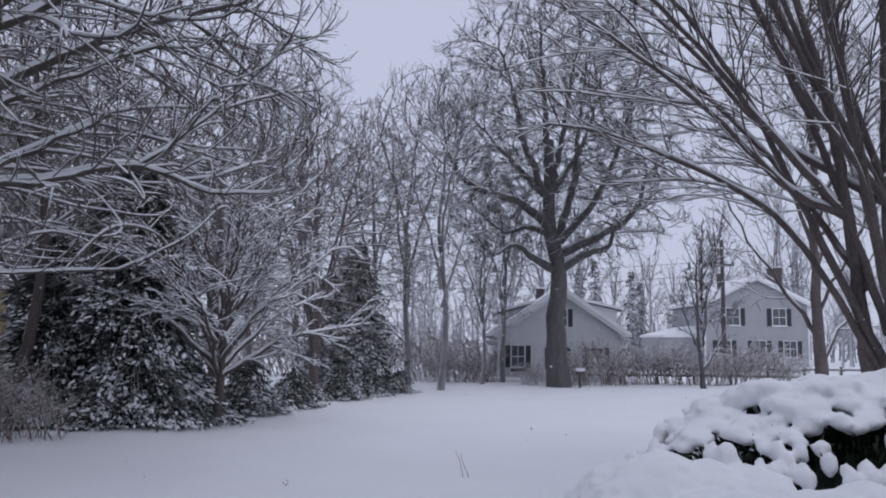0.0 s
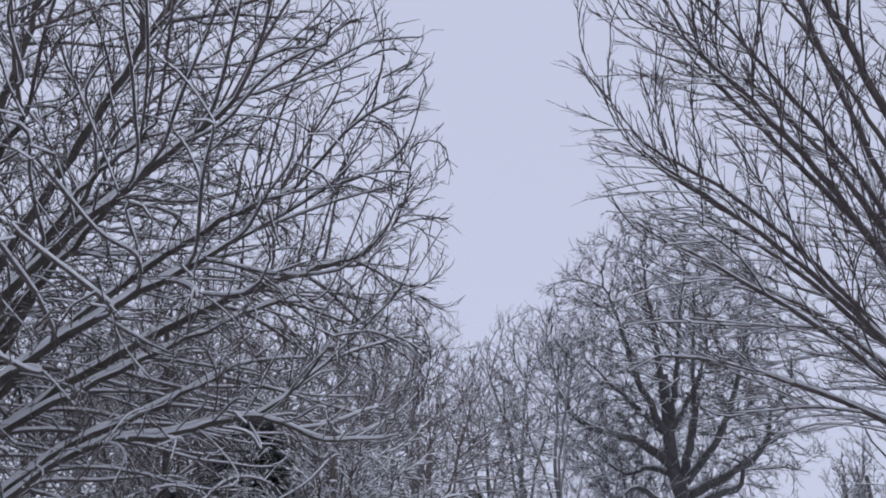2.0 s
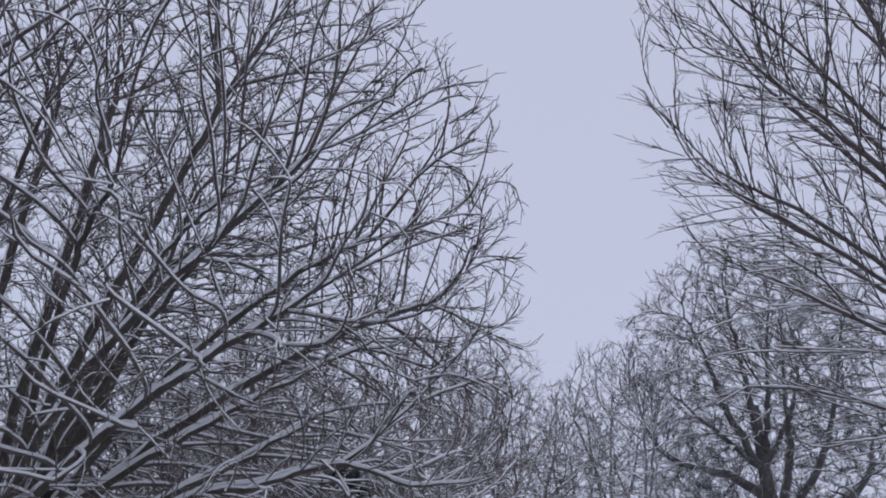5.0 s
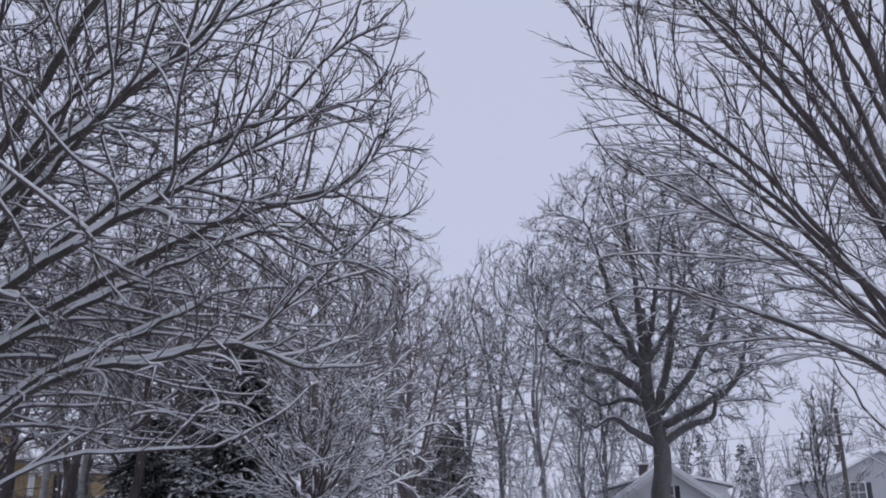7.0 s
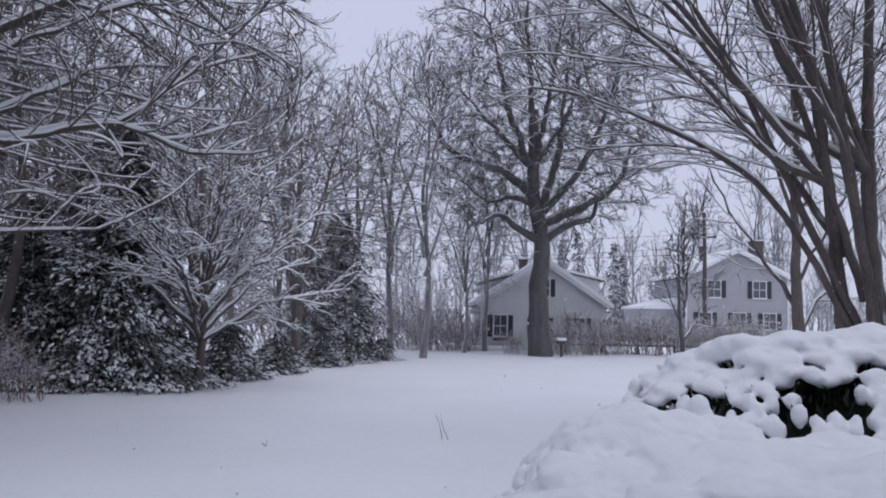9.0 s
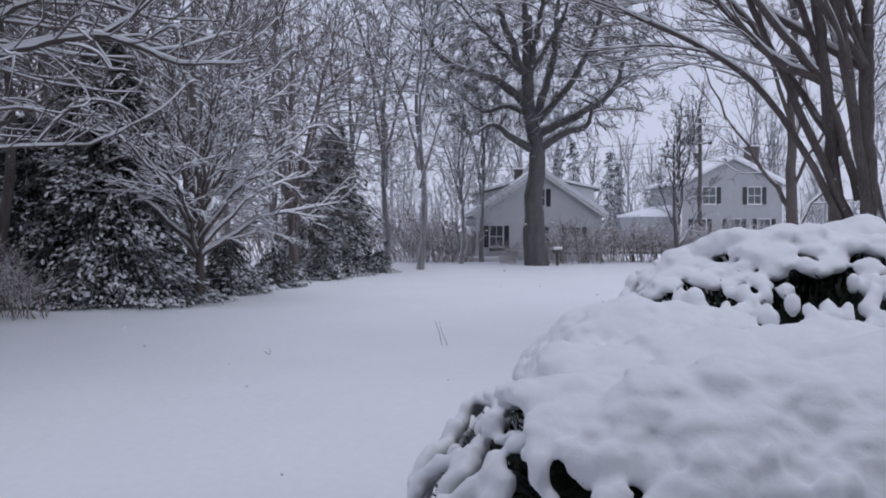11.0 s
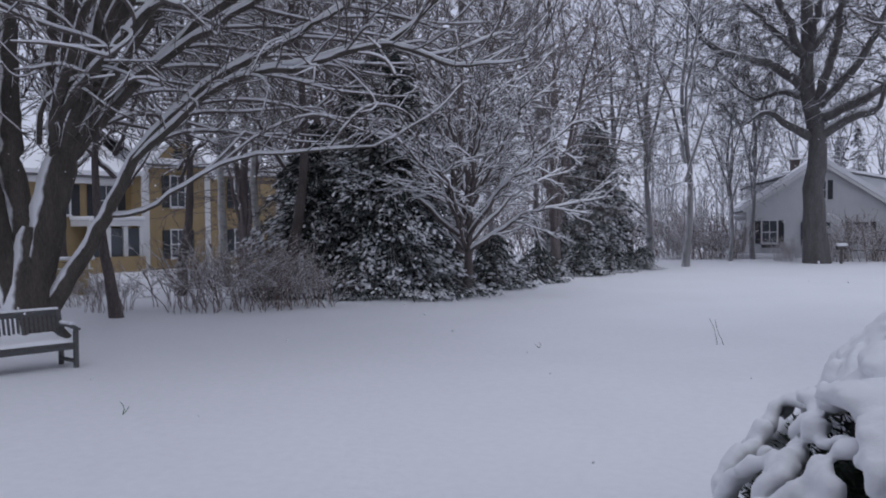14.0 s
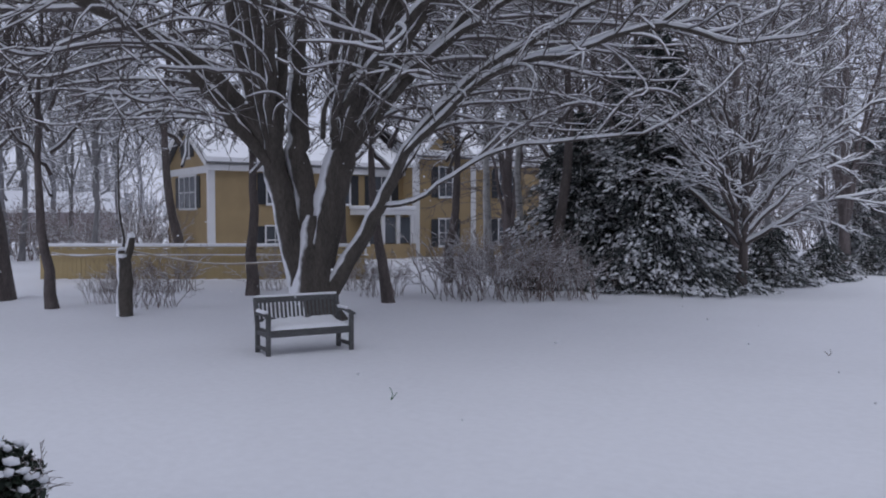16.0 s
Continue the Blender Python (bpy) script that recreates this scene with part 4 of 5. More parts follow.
# ---- houses ----
def casing(x, z, w, h, t, y0, y1):
    """A rectangular frame round an opening, in one piece."""
    bm = bmesh.new()
    loops = []
    for y in (y0, y1):
        for g in (t, 0.0):
            loops.append([bm.verts.new((x + i * (w / 2 + g), y, z + j * (h / 2 + g))) for i, j in ((-1, -1), (1, -1), (1, 1), (-1, 1))])
    fo, fi, bo, bi = loops
    for a, b in ((fo, fi), (bi, bo), (bo, fo), (fi, bi)):
        for k in range(4):
            bm.faces.new((a[k], a[(k + 1) % 4], b[(k + 1) % 4], b[k]))
    bmesh.ops.recalc_face_normals(bm, faces=bm.faces[:])
    return bm


def window(parent, x, y, z, w, h, glass_y, shutters=True, bars=(2, 2), sw=0.2):
    """A sash window in a wall that looks along -y, with its shutters: all parts of the house."""
    t = 0.07
    fr = part("window", casing(x, z, w, h, t, y - 0.06, y + 0.03), TRIM, parent)
    part("sill", one_box(x - w / 2 - 0.1, y - 0.11, z - h / 2 - 0.05, x + w / 2 + 0.1, y - 0.062, z - h / 2), TRIM, fr)
    part("glazing_bar", one_box(x - w / 2, y - 0.03, z - 0.025, x + w / 2, y - 0.002, z + 0.025), TRIM, fr)
    for i in range(1, bars[0]):
        u = x - w / 2 + w * i / bars[0]
        for z0, z1 in ((z - h / 2, z - 0.026), (z + 0.026, z + h / 2)):
            part("glazing_bar", one_box(u - 0.015, y - 0.025, z0, u + 0.015, y - 0.002, z1), TRIM, fr)
    part("pane", one_box(x - w / 2, y, z - h / 2, x + w / 2, y + 0.015, z + h / 2), GLASS, fr)
    part("sill_snow", one_box(x - w / 2 - 0.08, y - 0.13, z - h / 2, x + w / 2 + 0.08, y - 0.03, z - h / 2 + 0.05, bevel=0.02), SNOW, fr)
    if shutters:
        for s in (-1, 1):
            cx = x + s * (w / 2 + t + sw + 0.02)
            bm = bmesh.new()
            box(bm, cx - sw, y - 0.05, z - h / 2 - 0.02, cx + sw, y - 0.015, z + h / 2 + 0.02)
            for k in range(9):
                zz = z - h / 2 + (k + 0.7) * h / 9.6
                box(bm, cx - sw * 0.75, y - 0.065, zz - 0.025, cx + sw * 0.75, y - 0.05, zz + 0.03)
            part("shutter", bm, SHUTTER, fr)


def clapboards(parent, outline_at, z0, z1, y, material, step=0.14):
    """Boards that lap down a wall looking along -y; outline_at(z) gives the wall's ends."""
    bm = bmesh.new()
    z = z0
    while z < z1 - 0.02:
        x0, x1 = outline_at(z)
        u0, u1 = outline_at(min(z1, z + step))
        if x1 - x0 > 0.1:
            v = [bm.verts.new(c) for c in ((x0, y - 0.022, z), (x1, y - 0.022, z), (u1, y - 0.004, z + step), (u0, y - 0.004, z + step), (x0, y, z), (x1, y, z))]
            bm.faces.new(v[:4])
            bm.faces.new((v[4], v[5], v[1], v[0]))
        z += step
    ob = part("siding", bm, material, parent)
    ob["kind"] = "stuff"
    return ob


def roof_slab(parent, name, a, b, y0, y1, thick, material, lift=0.0, out=0.0):
    """A sloping slab between two points of the gable's outline."""
    d = Vector((b[0] - a[0], 0, b[1] - a[1])).normalized()
    n = Vector((-d.z, 0, d.x))
    if n.z < 0:
        n = -n
    p0 = Vector((a[0], 0, a[1])) - d * out + n * lift
    p1 = Vector((b[0], 0, b[1])) + n * lift
    bm = bmesh.new()
    prism(bm, [(p0.x, p0.z), (p1.x, p1.z), ((p1 + n * thick).x, (p1 + n * thick).z), ((p0 + n * thick).x, (p0 + n * thick).z)], y0, y1)
    return part(name, bm, material, parent)


def gable_house(name, m, label, half, eave, ridge, depth, wall_mat, over=0.3):
    """A house whose gable looks along -y, its middle at x 0."""
    h = empty(name, m, label, "house")
    bm = prism(bmesh.new(), [(-half, -0.3), (half, -0.3), (half, eave), (0, ridge), (-half, eave)], 0, depth)
    part("wall", bm, wall_mat, h)

    def ends(z):
        if z <= eave:
            return -half, half
        k = half * (ridge - z) / (ridge - eave)
        return -k, k
    clapboards(h, ends, 0.0, ridge - 0.1, 0.0, wall_mat)
    for s in (-1, 1):
        r = roof_slab(h, "roof", (s * half, eave), (0, ridge), -over, depth + over, 0.12, SHINGLE, 0.0, 0.35)
        roof_slab(r, "roof_snow", (s * half, eave), (0, ridge), -over - 0.07, depth + over, 0.26, SNOW, 0.122, 0.36)
        roof_slab(h, "rake_board", (s * half, eave), (0, ridge), -over - 0.04, -over - 0.003, 0.17, TRIM, -0.06, 0.3)
    for s in (-1, 1):
        part("corner_board", one_box(s * half - 0.08, -0.04, -0.2, s * half + 0.08, 0.06, eave), TRIM, h)
    return h


def chimney(parent, x, y, z0, z1, w):
    bm = one_box(x - w / 2, y - w / 2, z0, x + w / 2, y + w / 2, z1)
    box(bm, x - w / 2 - 0.05, y - w / 2 - 0.05, z1 - 0.15, x + w / 2 + 0.05, y + w / 2 + 0.05, z1)
    c = part("chimney", bm, BRICK, parent)
    part("cap_snow", one_box(x - w / 2 - 0.04, y - w / 2 - 0.04, z1, x + w / 2 + 0.04, y + w / 2 + 0.04, z1 + 0.1, bevel=0.03), SNOW, c)


def build_white_house():
    h = gable_house("white_house", pose(7.3, 52.2, GROUND), "small white clapboard house with black shutters and snowy roof", 3.85, 2.85, 5.45, 9, WHITE)
    window(h, -2.65, -0.03, 1.5, 0.78, 1.3, 0, sw=0.15)
    window(h, -0.2, -0.03, 1.4, 0.78, 1.3, 0, sw=0.15)
    window(h, 2.2, -0.03, 1.4, 0.78, 1.3, 0, sw=0.15)
    window(h, 0, -0.03, 3.9, 0.7, 1.05, 0, sw=0.14)
    # shed dormer on the slope beside the gable
    d = part("dormer", prism(bmesh.new(), [(0.6, 3.6), (3.7, 3.0), (3.7, 4.45), (0.6, 5.1)], 1.2, 6.5), WHITE, h)
    roof_slab(d, "dormer_roof", (4.0, 4.38), (0.4, 5.15), 1.0, 6.7, 0.1, SHINGLE)
    roof_slab(d, "dormer_snow", (4.02, 4.38), (0.38, 5.15), 0.98, 6.72, 0.14, SNOW, 0.102)
    d = part("dormer", prism(bmesh.new(), [(-0.6, 3.6), (-3.5, 3.0), (-3.5, 4.2), (-0.6, 5.0)], 2.2, 6.5), WHITE, h)
    roof_slab(d, "dormer_roof", (-3.8, 4.15), (-0.4, 5.1), 2.0, 6.7, 0.1, SHINGLE)
    roof_slab(d, "dormer_snow", (-3.82, 4.15), (-0.38, 5.1), 1.98, 6.72, 0.14, SNOW, 0.102)
    chimney(h, -0.75, 4.5, 4.5, 5.95, 0.5)
    bm = one_box(-4.5, 1.0, 2.2, -3.85, 3.0, 2.35)
    part("porch_roof", bm, TRIM, h)
    part("porch_snow", one_box(-4.55, 0.95, 2.354, -3.85, 3.05, 2.52, bevel=0.05), SNOW, h)
    part("step", one_box(-4.6, -1.4, -0.1, -1.6, -0.2, 0.12, bevel=0.03), TRIM, h)
    part("step_snow", one_box(-4.65, -1.45, 0.124, -1.55, -0.2, 0.27, bevel=0.05), SNOW, h)
    part("window_box", one_box(-3.1, -0.28, 0.6, -2.1, -0.06, 0.78, bevel=0.02), SHUTTER, h)


build_white_house()


def build_second_house():
    h = gable_house("white_house", pose(27.9, 74.6, GROUND), "two-storey white clapboard house greyed for haze, black shutters, brick chimneys", 4.6, 5.9, 8.2, 10, PALE)
    for x in (-2.1, 2.0):
        window(h, x, -0.03, 4.85, 1.15, 1.5, 0)
    for x in (-2.9, 0.2, 2.9):
        window(h, x, -0.03, 2.05, 1.1, 1.4, 0)
    chimney(h, 3.3, 4, 6.5, 9.6, 1.0)
    chimney(h, -2.1, 3, 7, 8.9, 0.5)
    wing = part("wing", prism(bmesh.new(), [(-8.0, -0.3), (-4.6, -0.3), (-4.6, 3.0), (-8.0, 3.0)], 2, 9), PALE, h)
    part("wing_snow", prism(bmesh.new(), [(-8.2, 3.004), (-4.6, 3.004), (-4.6, 4.1), (-8.2, 3.2)], 1.8, 9.2), SNOW, wing)


build_second_house()


def pitched(parent, x0, x1, y0, y1, eave, rise, over=0.3):
    """Two slopes with their ridge along x, and the snow on them."""
    mid = (y0 + y1) / 2
    for ya, yb in ((y0 - 0.35, mid), (y1 + 0.35, mid)):
        made = []
        for lift, th in ((0.0, 0.1), (0.102, 0.2)):
            b = bmesh.new()
            lo = [(x0 - over, ya, eave + lift), (x1 + over, ya, eave + lift), (x1 + over, yb, eave + rise + lift), (x0 - over, yb, eave + rise + lift)]
            v = [b.verts.new(c) for c in lo] + [b.verts.new((c[0], c[1], c[2] + th)) for c in lo]
            for f in ((0, 1, 2, 3), (7, 6, 5, 4), (0, 4, 5, 1), (1, 5, 6, 2), (2, 6, 7, 3), (3, 7, 4, 0)):
                b.faces.new([v[i] for i in f])
            bmesh.ops.recalc_face_normals(b, faces=b.faces[:])
            made.append(b)
        r = part("roof", made[0], SHINGLE, parent)
        part("roof_snow", made[1], SNOW, r)


def gable_end(parent, x, y0, y1, eave, rise):
    bm = bmesh.new()
    mid = (y0 + y1) / 2
    v = [bm.verts.new((u, y, z)) for u in (x, x + 0.2) for y, z in ((y0, eave), (y1, eave), (mid, eave + rise - 0.05))]
    for f in ((0, 1, 2), (5, 4, 3), (0, 3, 4, 1), (1, 4, 5, 2), (2, 5, 3, 0)):
        bm.faces.new([v[i] for i in f])
    bmesh.ops.recalc_face_normals(bm, faces=bm.faces[:])
    g = part("gable", bm, YELLOW, parent)
    for ya in (y0 - 0.3, y1 + 0.3):
        bm = bmesh.new()
        w = [bm.verts.new((u, y, z + k)) for u in (x - 0.34, x - 0.303) for k in (-0.14, 0.09) for y, z in ((ya, eave - 0.02), (mid, eave + rise))]
        for f in ((0, 1, 3, 2), (6, 7, 5, 4), (0, 4, 5, 1), (2, 3, 7, 6), (0, 2, 6, 4), (1, 5, 7, 3)):
            bm.faces.new([w[i] for i in f])
        bmesh.ops.recalc_face_normals(bm, faces=bm.faces[:])
        part("rake_board", bm, TRIM, g)


def build_yellow_house():
    # the long front runs along local x and looks along -y; the second block stands forward
    h = empty("yellow_house", pose(-29.65, 25.85, GROUND, 0, 0, 68), "long two-storey yellow house, dark shutters, thick snow on the roof", "house")
    deep, eave, tall, front = 6.2, 4.35, 4.95, -1.23
    part("wall", one_box(0, 0, -0.3, 10.0, deep, eave), YELLOW, h)
    clapboards(h, lambda z: (0.0, 10.0), 0.0, eave - 0.3, 0.0, YELLOW)
    part("wall", one_box(10.0, front, -0.3, 18.2, deep + 0.4, tall), YELLOW, h)
    clapboards(h, lambda z: (10.0, 18.2), 0.0, tall - 0.3, front, YELLOW)
    part("eave_board", one_box(-0.2, -0.25, eave - 0.28, 9.99, -0.024, eave, bevel=0.02), TRIM, h)
    part("eave_board", one_box(13.7, front - 0.25, tall - 0.28, 18.4, front - 0.024, tall, bevel=0.02), TRIM, h)
    for x, y, top in ((0.0, 0.0, eave), (10.0, front, tall), (13.5, front, tall), (18.2, front, tall)):
        part("corner_board", one_box(x - 0.16, y - 0.06, -0.2, x + 0.16, y + 0.12, top - 0.285), TRIM, h)
    pitched(h, 0, 9.7, 0, deep, eave, 1.95)
    pitched(h, 10.2, 18.2, front, deep + 0.4, tall, 2.0)
    gable_end(h, 0.0, 0.0, deep, eave, 1.95)
    for x in (3.1, 6.4, 8.7):
        window(h, x, -0.03, 3.3, 0.95, 1.4, 0)
    for x in (3.0, 5.4):
        window(h, x, -0.03, 0.95, 0.9, 1.25, 0)
    for x, w in ((11.75, 0.8), (15.7, 1.0)):
        window(h, x, front - 0.03, 3.75, w, 1.5, 0)
        window(h, x, front - 0.03, 1.2, w, 1.35, 0)
    # a gable over the near end of the second block, with a round-headed light
    g = part("cross_gable", prism(bmesh.new(), [(9.9, tall - 0.3), (13.6, tall - 0.3), (11.75, tall + 1.55)], front - 0.1, 2.0), YELLOW, h)
    for s in (-1, 1):
        roof_slab(g, "gable_snow", (11.75 + s * 1.95, tall - 0.42), (11.75, tall + 1.62), front - 0.3, 2.0, 0.2, SNOW, 0.02, 0.15)
    part("vent", one_box(11.5, front - 0.14, tall + 0.25, 12.0, front - 0.102, tall + 0.8, bevel=0.01), SHUTTER, g)
    chimney(h, 14.2, 2.7, 5.6, 7.7, 0.8)
    # white glazed entry porch
    p = part("porch", one_box(6.9, -1.7, 2.1, 9.6, -0.03, 2.35, bevel=0.03), TRIM, h)
    part("porch_snow", one_box(6.85, -1.75, 2.354, 9.65, -0.03, 2.55, bevel=0.06), SNOW, p)
    for x in (7.0, 7.85, 8.7, 9.5):
        part("porch_post", one_box(x - 0.1, -1.65, -0.1, x + 0.1, -1.45, 2.1, bevel=0.02), TRIM, p)
    for x in (7.1, 7.95, 8.8):
        part("pane", one_box(x, -1.58, 0.72, x + 0.6, -1.56, 2.0), GLASS, p)
    part("porch_wall", one_box(6.9, -1.8, -0.1, 9.6, -1.67, 0.7), YELLOW, p)
    # end wall: a triple window under a white band, and an attic window
    for y, z, w, hh, n in ((3.1, 3.15, 2.3, 1.45, 3), (3.1, 5.15, 0.6, 0.7, 1)):
        bm = one_box(-0.06, y - w / 2 - 0.1, z - hh / 2 - 0.1, 0.0, y + w / 2 + 0.1, z + hh / 2 + 0.1)
        fr = part("window", bm, TRIM, h)
        for i in range(n):
            a, b = y - w / 2 + w * i / n + 0.06, y - w / 2 + w * (i + 1) / n - 0.06
            part("pane", one_box(-0.075, a, z - hh / 2, -0.062, b, z + hh / 2), GLASS, fr)
            part("glazing_bar", one_box(-0.085, a, z - 0.02, -0.077, b, z + 0.02), TRIM, fr)
        for s in (-1, 1):
            c = y + s * (w / 2 + 0.36)
            part("shutter", one_box(-0.06, c - 0.22, z - hh / 2, -0.004, c + 0.22, z + hh / 2, bevel=0.008), SHUTTER, fr)
    part("band", one_box(-0.07, 0.17, 3.98, -0.003, deep - 0.2, 4.3), TRIM, h)


build_yellow_house()


# ---- yellow board fence before the house ----
def build_yellow_fence():
    x0, y0, x1, y1 = -26.0, 15.6, -17.2, 21.2
    a = math.degrees(math.atan2(y1 - y0, x1 - x0))
    l = math.hypot(x1 - x0, y1 - y0)
    f = empty("board_fence", pose(x0, y0, GROUND, 0, 0, a), "low yellow board fence capped with snow", "fence")
    n = int(l / 0.145)
    board = one_box(0.002, 0, 0.06, 0.143, 0.022, 1.02, bevel=0.004)
    first = part("board", board, YELLOW_FENCE, f)
    for i in range(1, n):
        o = piece("board", first.data, YELLOW_FENCE, f)
        o.location = (i * 0.145, 0.003 * (i % 2), 0.012 * ((i * 7) % 3))
    for z in (0.74,):
        part("rail", one_box(0, -0.04, z, l, -0.001, z + 0.08, bevel=0.01), YELLOW_FENCE, f)
        part("rail_snow", one_box(0, -0.045, z + 0.082, l, -0.002, z + 0.12, bevel=0.015), SNOW, f)
    part("cap", one_box(-0.05, -0.05, 1.05, l + 0.05, 0.08, 1.09, bevel=0.01), YELLOW_FENCE, f)
    part("cap_snow", one_box(-0.05, -0.06, 1.094, l + 0.05, 0.09, 1.2, bevel=0.04), SNOW, f)


build_yellow_fence()


# ---- bench ----
def build_bench():
    # local x runs along the seat, -y is its front
    a = math.degrees(math.atan2(10.37 - 9.22, -9.11 + 9.68))
    b = empty("garden_bench", pose(-9.68, 9.22, lie(-9.4, 9.8) - 0.03, 0, 0, a) @ Matrix.Diagonal((1, 1, 0.92, 1)), "weathered grey slatted garden bench with snow on its seat", "bench")
    L = 1.34
    for x in (0.0, L):
        part("front_leg", one_box(x - 0.032, -0.03, 0, x + 0.032, 0.035, 0.64, bevel=0.006), WOOD_GREY, b)
        bm = one_box(x - 0.032, 0.47, 0, x + 0.032, 0.535, 0.45, bevel=0.006)
        bm2 = one_box(x - 0.032, 0.47, 0.45, x + 0.032, 0.53, 0.93, bevel=0.006)
        for v in bm2.verts:
            v.co.y += (v.co.z - 0.45) * 0.2
        me = bpy.data.meshes.new("tmp")
        bm2.to_mesh(me), bm2.free()
        bm.from_mesh(me)
        bpy.data.meshes.remove(me)
        part("back_leg", bm, WOOD_GREY, b)
        part("stretcher", one_box(x - 0.02, 0.03, 0.1, x + 0.02, 0.48, 0.16, bevel=0.005), WOOD_GREY, b)
        part("side_rail", one_box(x - 0.02, 0.03, 0.33, x + 0.02, 0.48, 0.42, bevel=0.005), WOOD_GREY, b)
        bm = bmesh.new()
        for k in range(8):
            y0, y1 = -0.08 + k * 0.078, -0.08 + (k + 1) * 0.078
            z = 0.64 + 0.035 * math.sin(k / 7 * math.pi)
            box(bm, x - 0.04, y0, z, x + 0.04, y1 + 0.004, z + 0.035, bevel=0.006)
        arm = part("armrest", bm, WOOD_GREY, b)
        part("arm_snow", one_box(x - 0.036, 0.12, 0.70, x + 0.036, 0.5, 0.76, bevel=0.025), SNOW, arm)
    part("front_rail", one_box(0.03, -0.02, 0.33, L - 0.03, 0.02, 0.42, bevel=0.006), WOOD_GREY, b)
    part("back_rail", one_box(0.03, 0.48, 0.36, L - 0.03, 0.52, 0.43, bevel=0.006), WOOD_GREY, b)
    for k in range(7):
        y = -0.02 + k * 0.071
        part("seat_slat", one_box(0.0, y, 0.425, L, y + 0.06, 0.447, bevel=0.005), WOOD_GREY, b)
    for z0, z1 in ((0.53, 0.58), (0.84, 0.93)):
        y = 0.485 + (z0 - 0.45) * 0.2
        part("top_rail" if z0 > 0.7 else "lower_rail", one_box(0.03, y, z0, L - 0.03, y + 0.04, z1, bevel=0.008), WOOD_GREY, b)
    for k in range(19):
        x = 0.075 + k * (L - 0.15) / 18
        bm = one_box(x - 0.019, 0.495, 0.575, x + 0.019, 0.51, 0.845, bevel=0.003)
        for v in bm.verts:
            v.co.y += (v.co.z - 0.45) * 0.2
        part("back_slat", bm, WOOD_GREY, b)
    # snow drifted on the seat, higher towards the back
    bm = bmesh.new()
    nx, ny = 36, 10
    grid = []
    for i in range(nx + 1):
        for j in range(ny + 1):
            u, v = i / nx, j / ny
            edge = min(1, min(u, 1 - u) * 12, min(v, 1.2 - v) * 6)
            z = 0.45 + edge ** 0.5 * (0.06 + 0.09 * v ** 2.5 * (0.8 + 0.5 * noise.noise(Vector((u * 9, v * 3, 0))))) + 0.008 * noise.noise(Vector((u * 20, v * 8, 2)))
            grid.append(bm.verts.new((0.03 + u * (L - 0.06), -0.03 + v * 0.52, z)))
    for i in range(nx):
        for j in range(ny):
            k = i * (ny + 1) + j
            f = bm.faces.new((grid[k], grid[k + ny + 1], grid[k + ny + 2], grid[k + 1]))
            f.smooth = True
    part("seat_snow", bm, SNOW, b, "snow lying on the seat, drifted against the back")
    part("rail_snow", one_box(0.0, 0.555, 0.932, L, 0.61, 0.972, bevel=0.018), SNOW, b)


build_bench()


# ---- snow-laden yews in the foreground ----
def pillows(items):
    """One mesh of many ellipsoids: centre and three radii each."""
    bm = bmesh.new()
    bmesh.ops.create_icosphere(bm, subdivisions=1, radius=1.0)
    base = np.array([v.co[:] for v in bm.verts])
    tri = np.array([[v.index for v in f.verts] for f in bm.faces])
    bm.free()
    c, r = np.array([i[0] for i in items]), np.array([i[1] for i in items])
    v = c[:, None] + base[None] * r[:, None]
    f = tri[None] + np.arange(len(c))[:, None, None] * len(base)
    return raw_mesh("snow", v.reshape(-1, 3), f.reshape(-1, 3))


def dome(q, halves, e):
    """Directions pushed out to a dome, the boxier the larger e."""
    return q / (np.abs(q) ** e).sum(-1, keepdims=True) ** (1 / e) * np.array(halves)


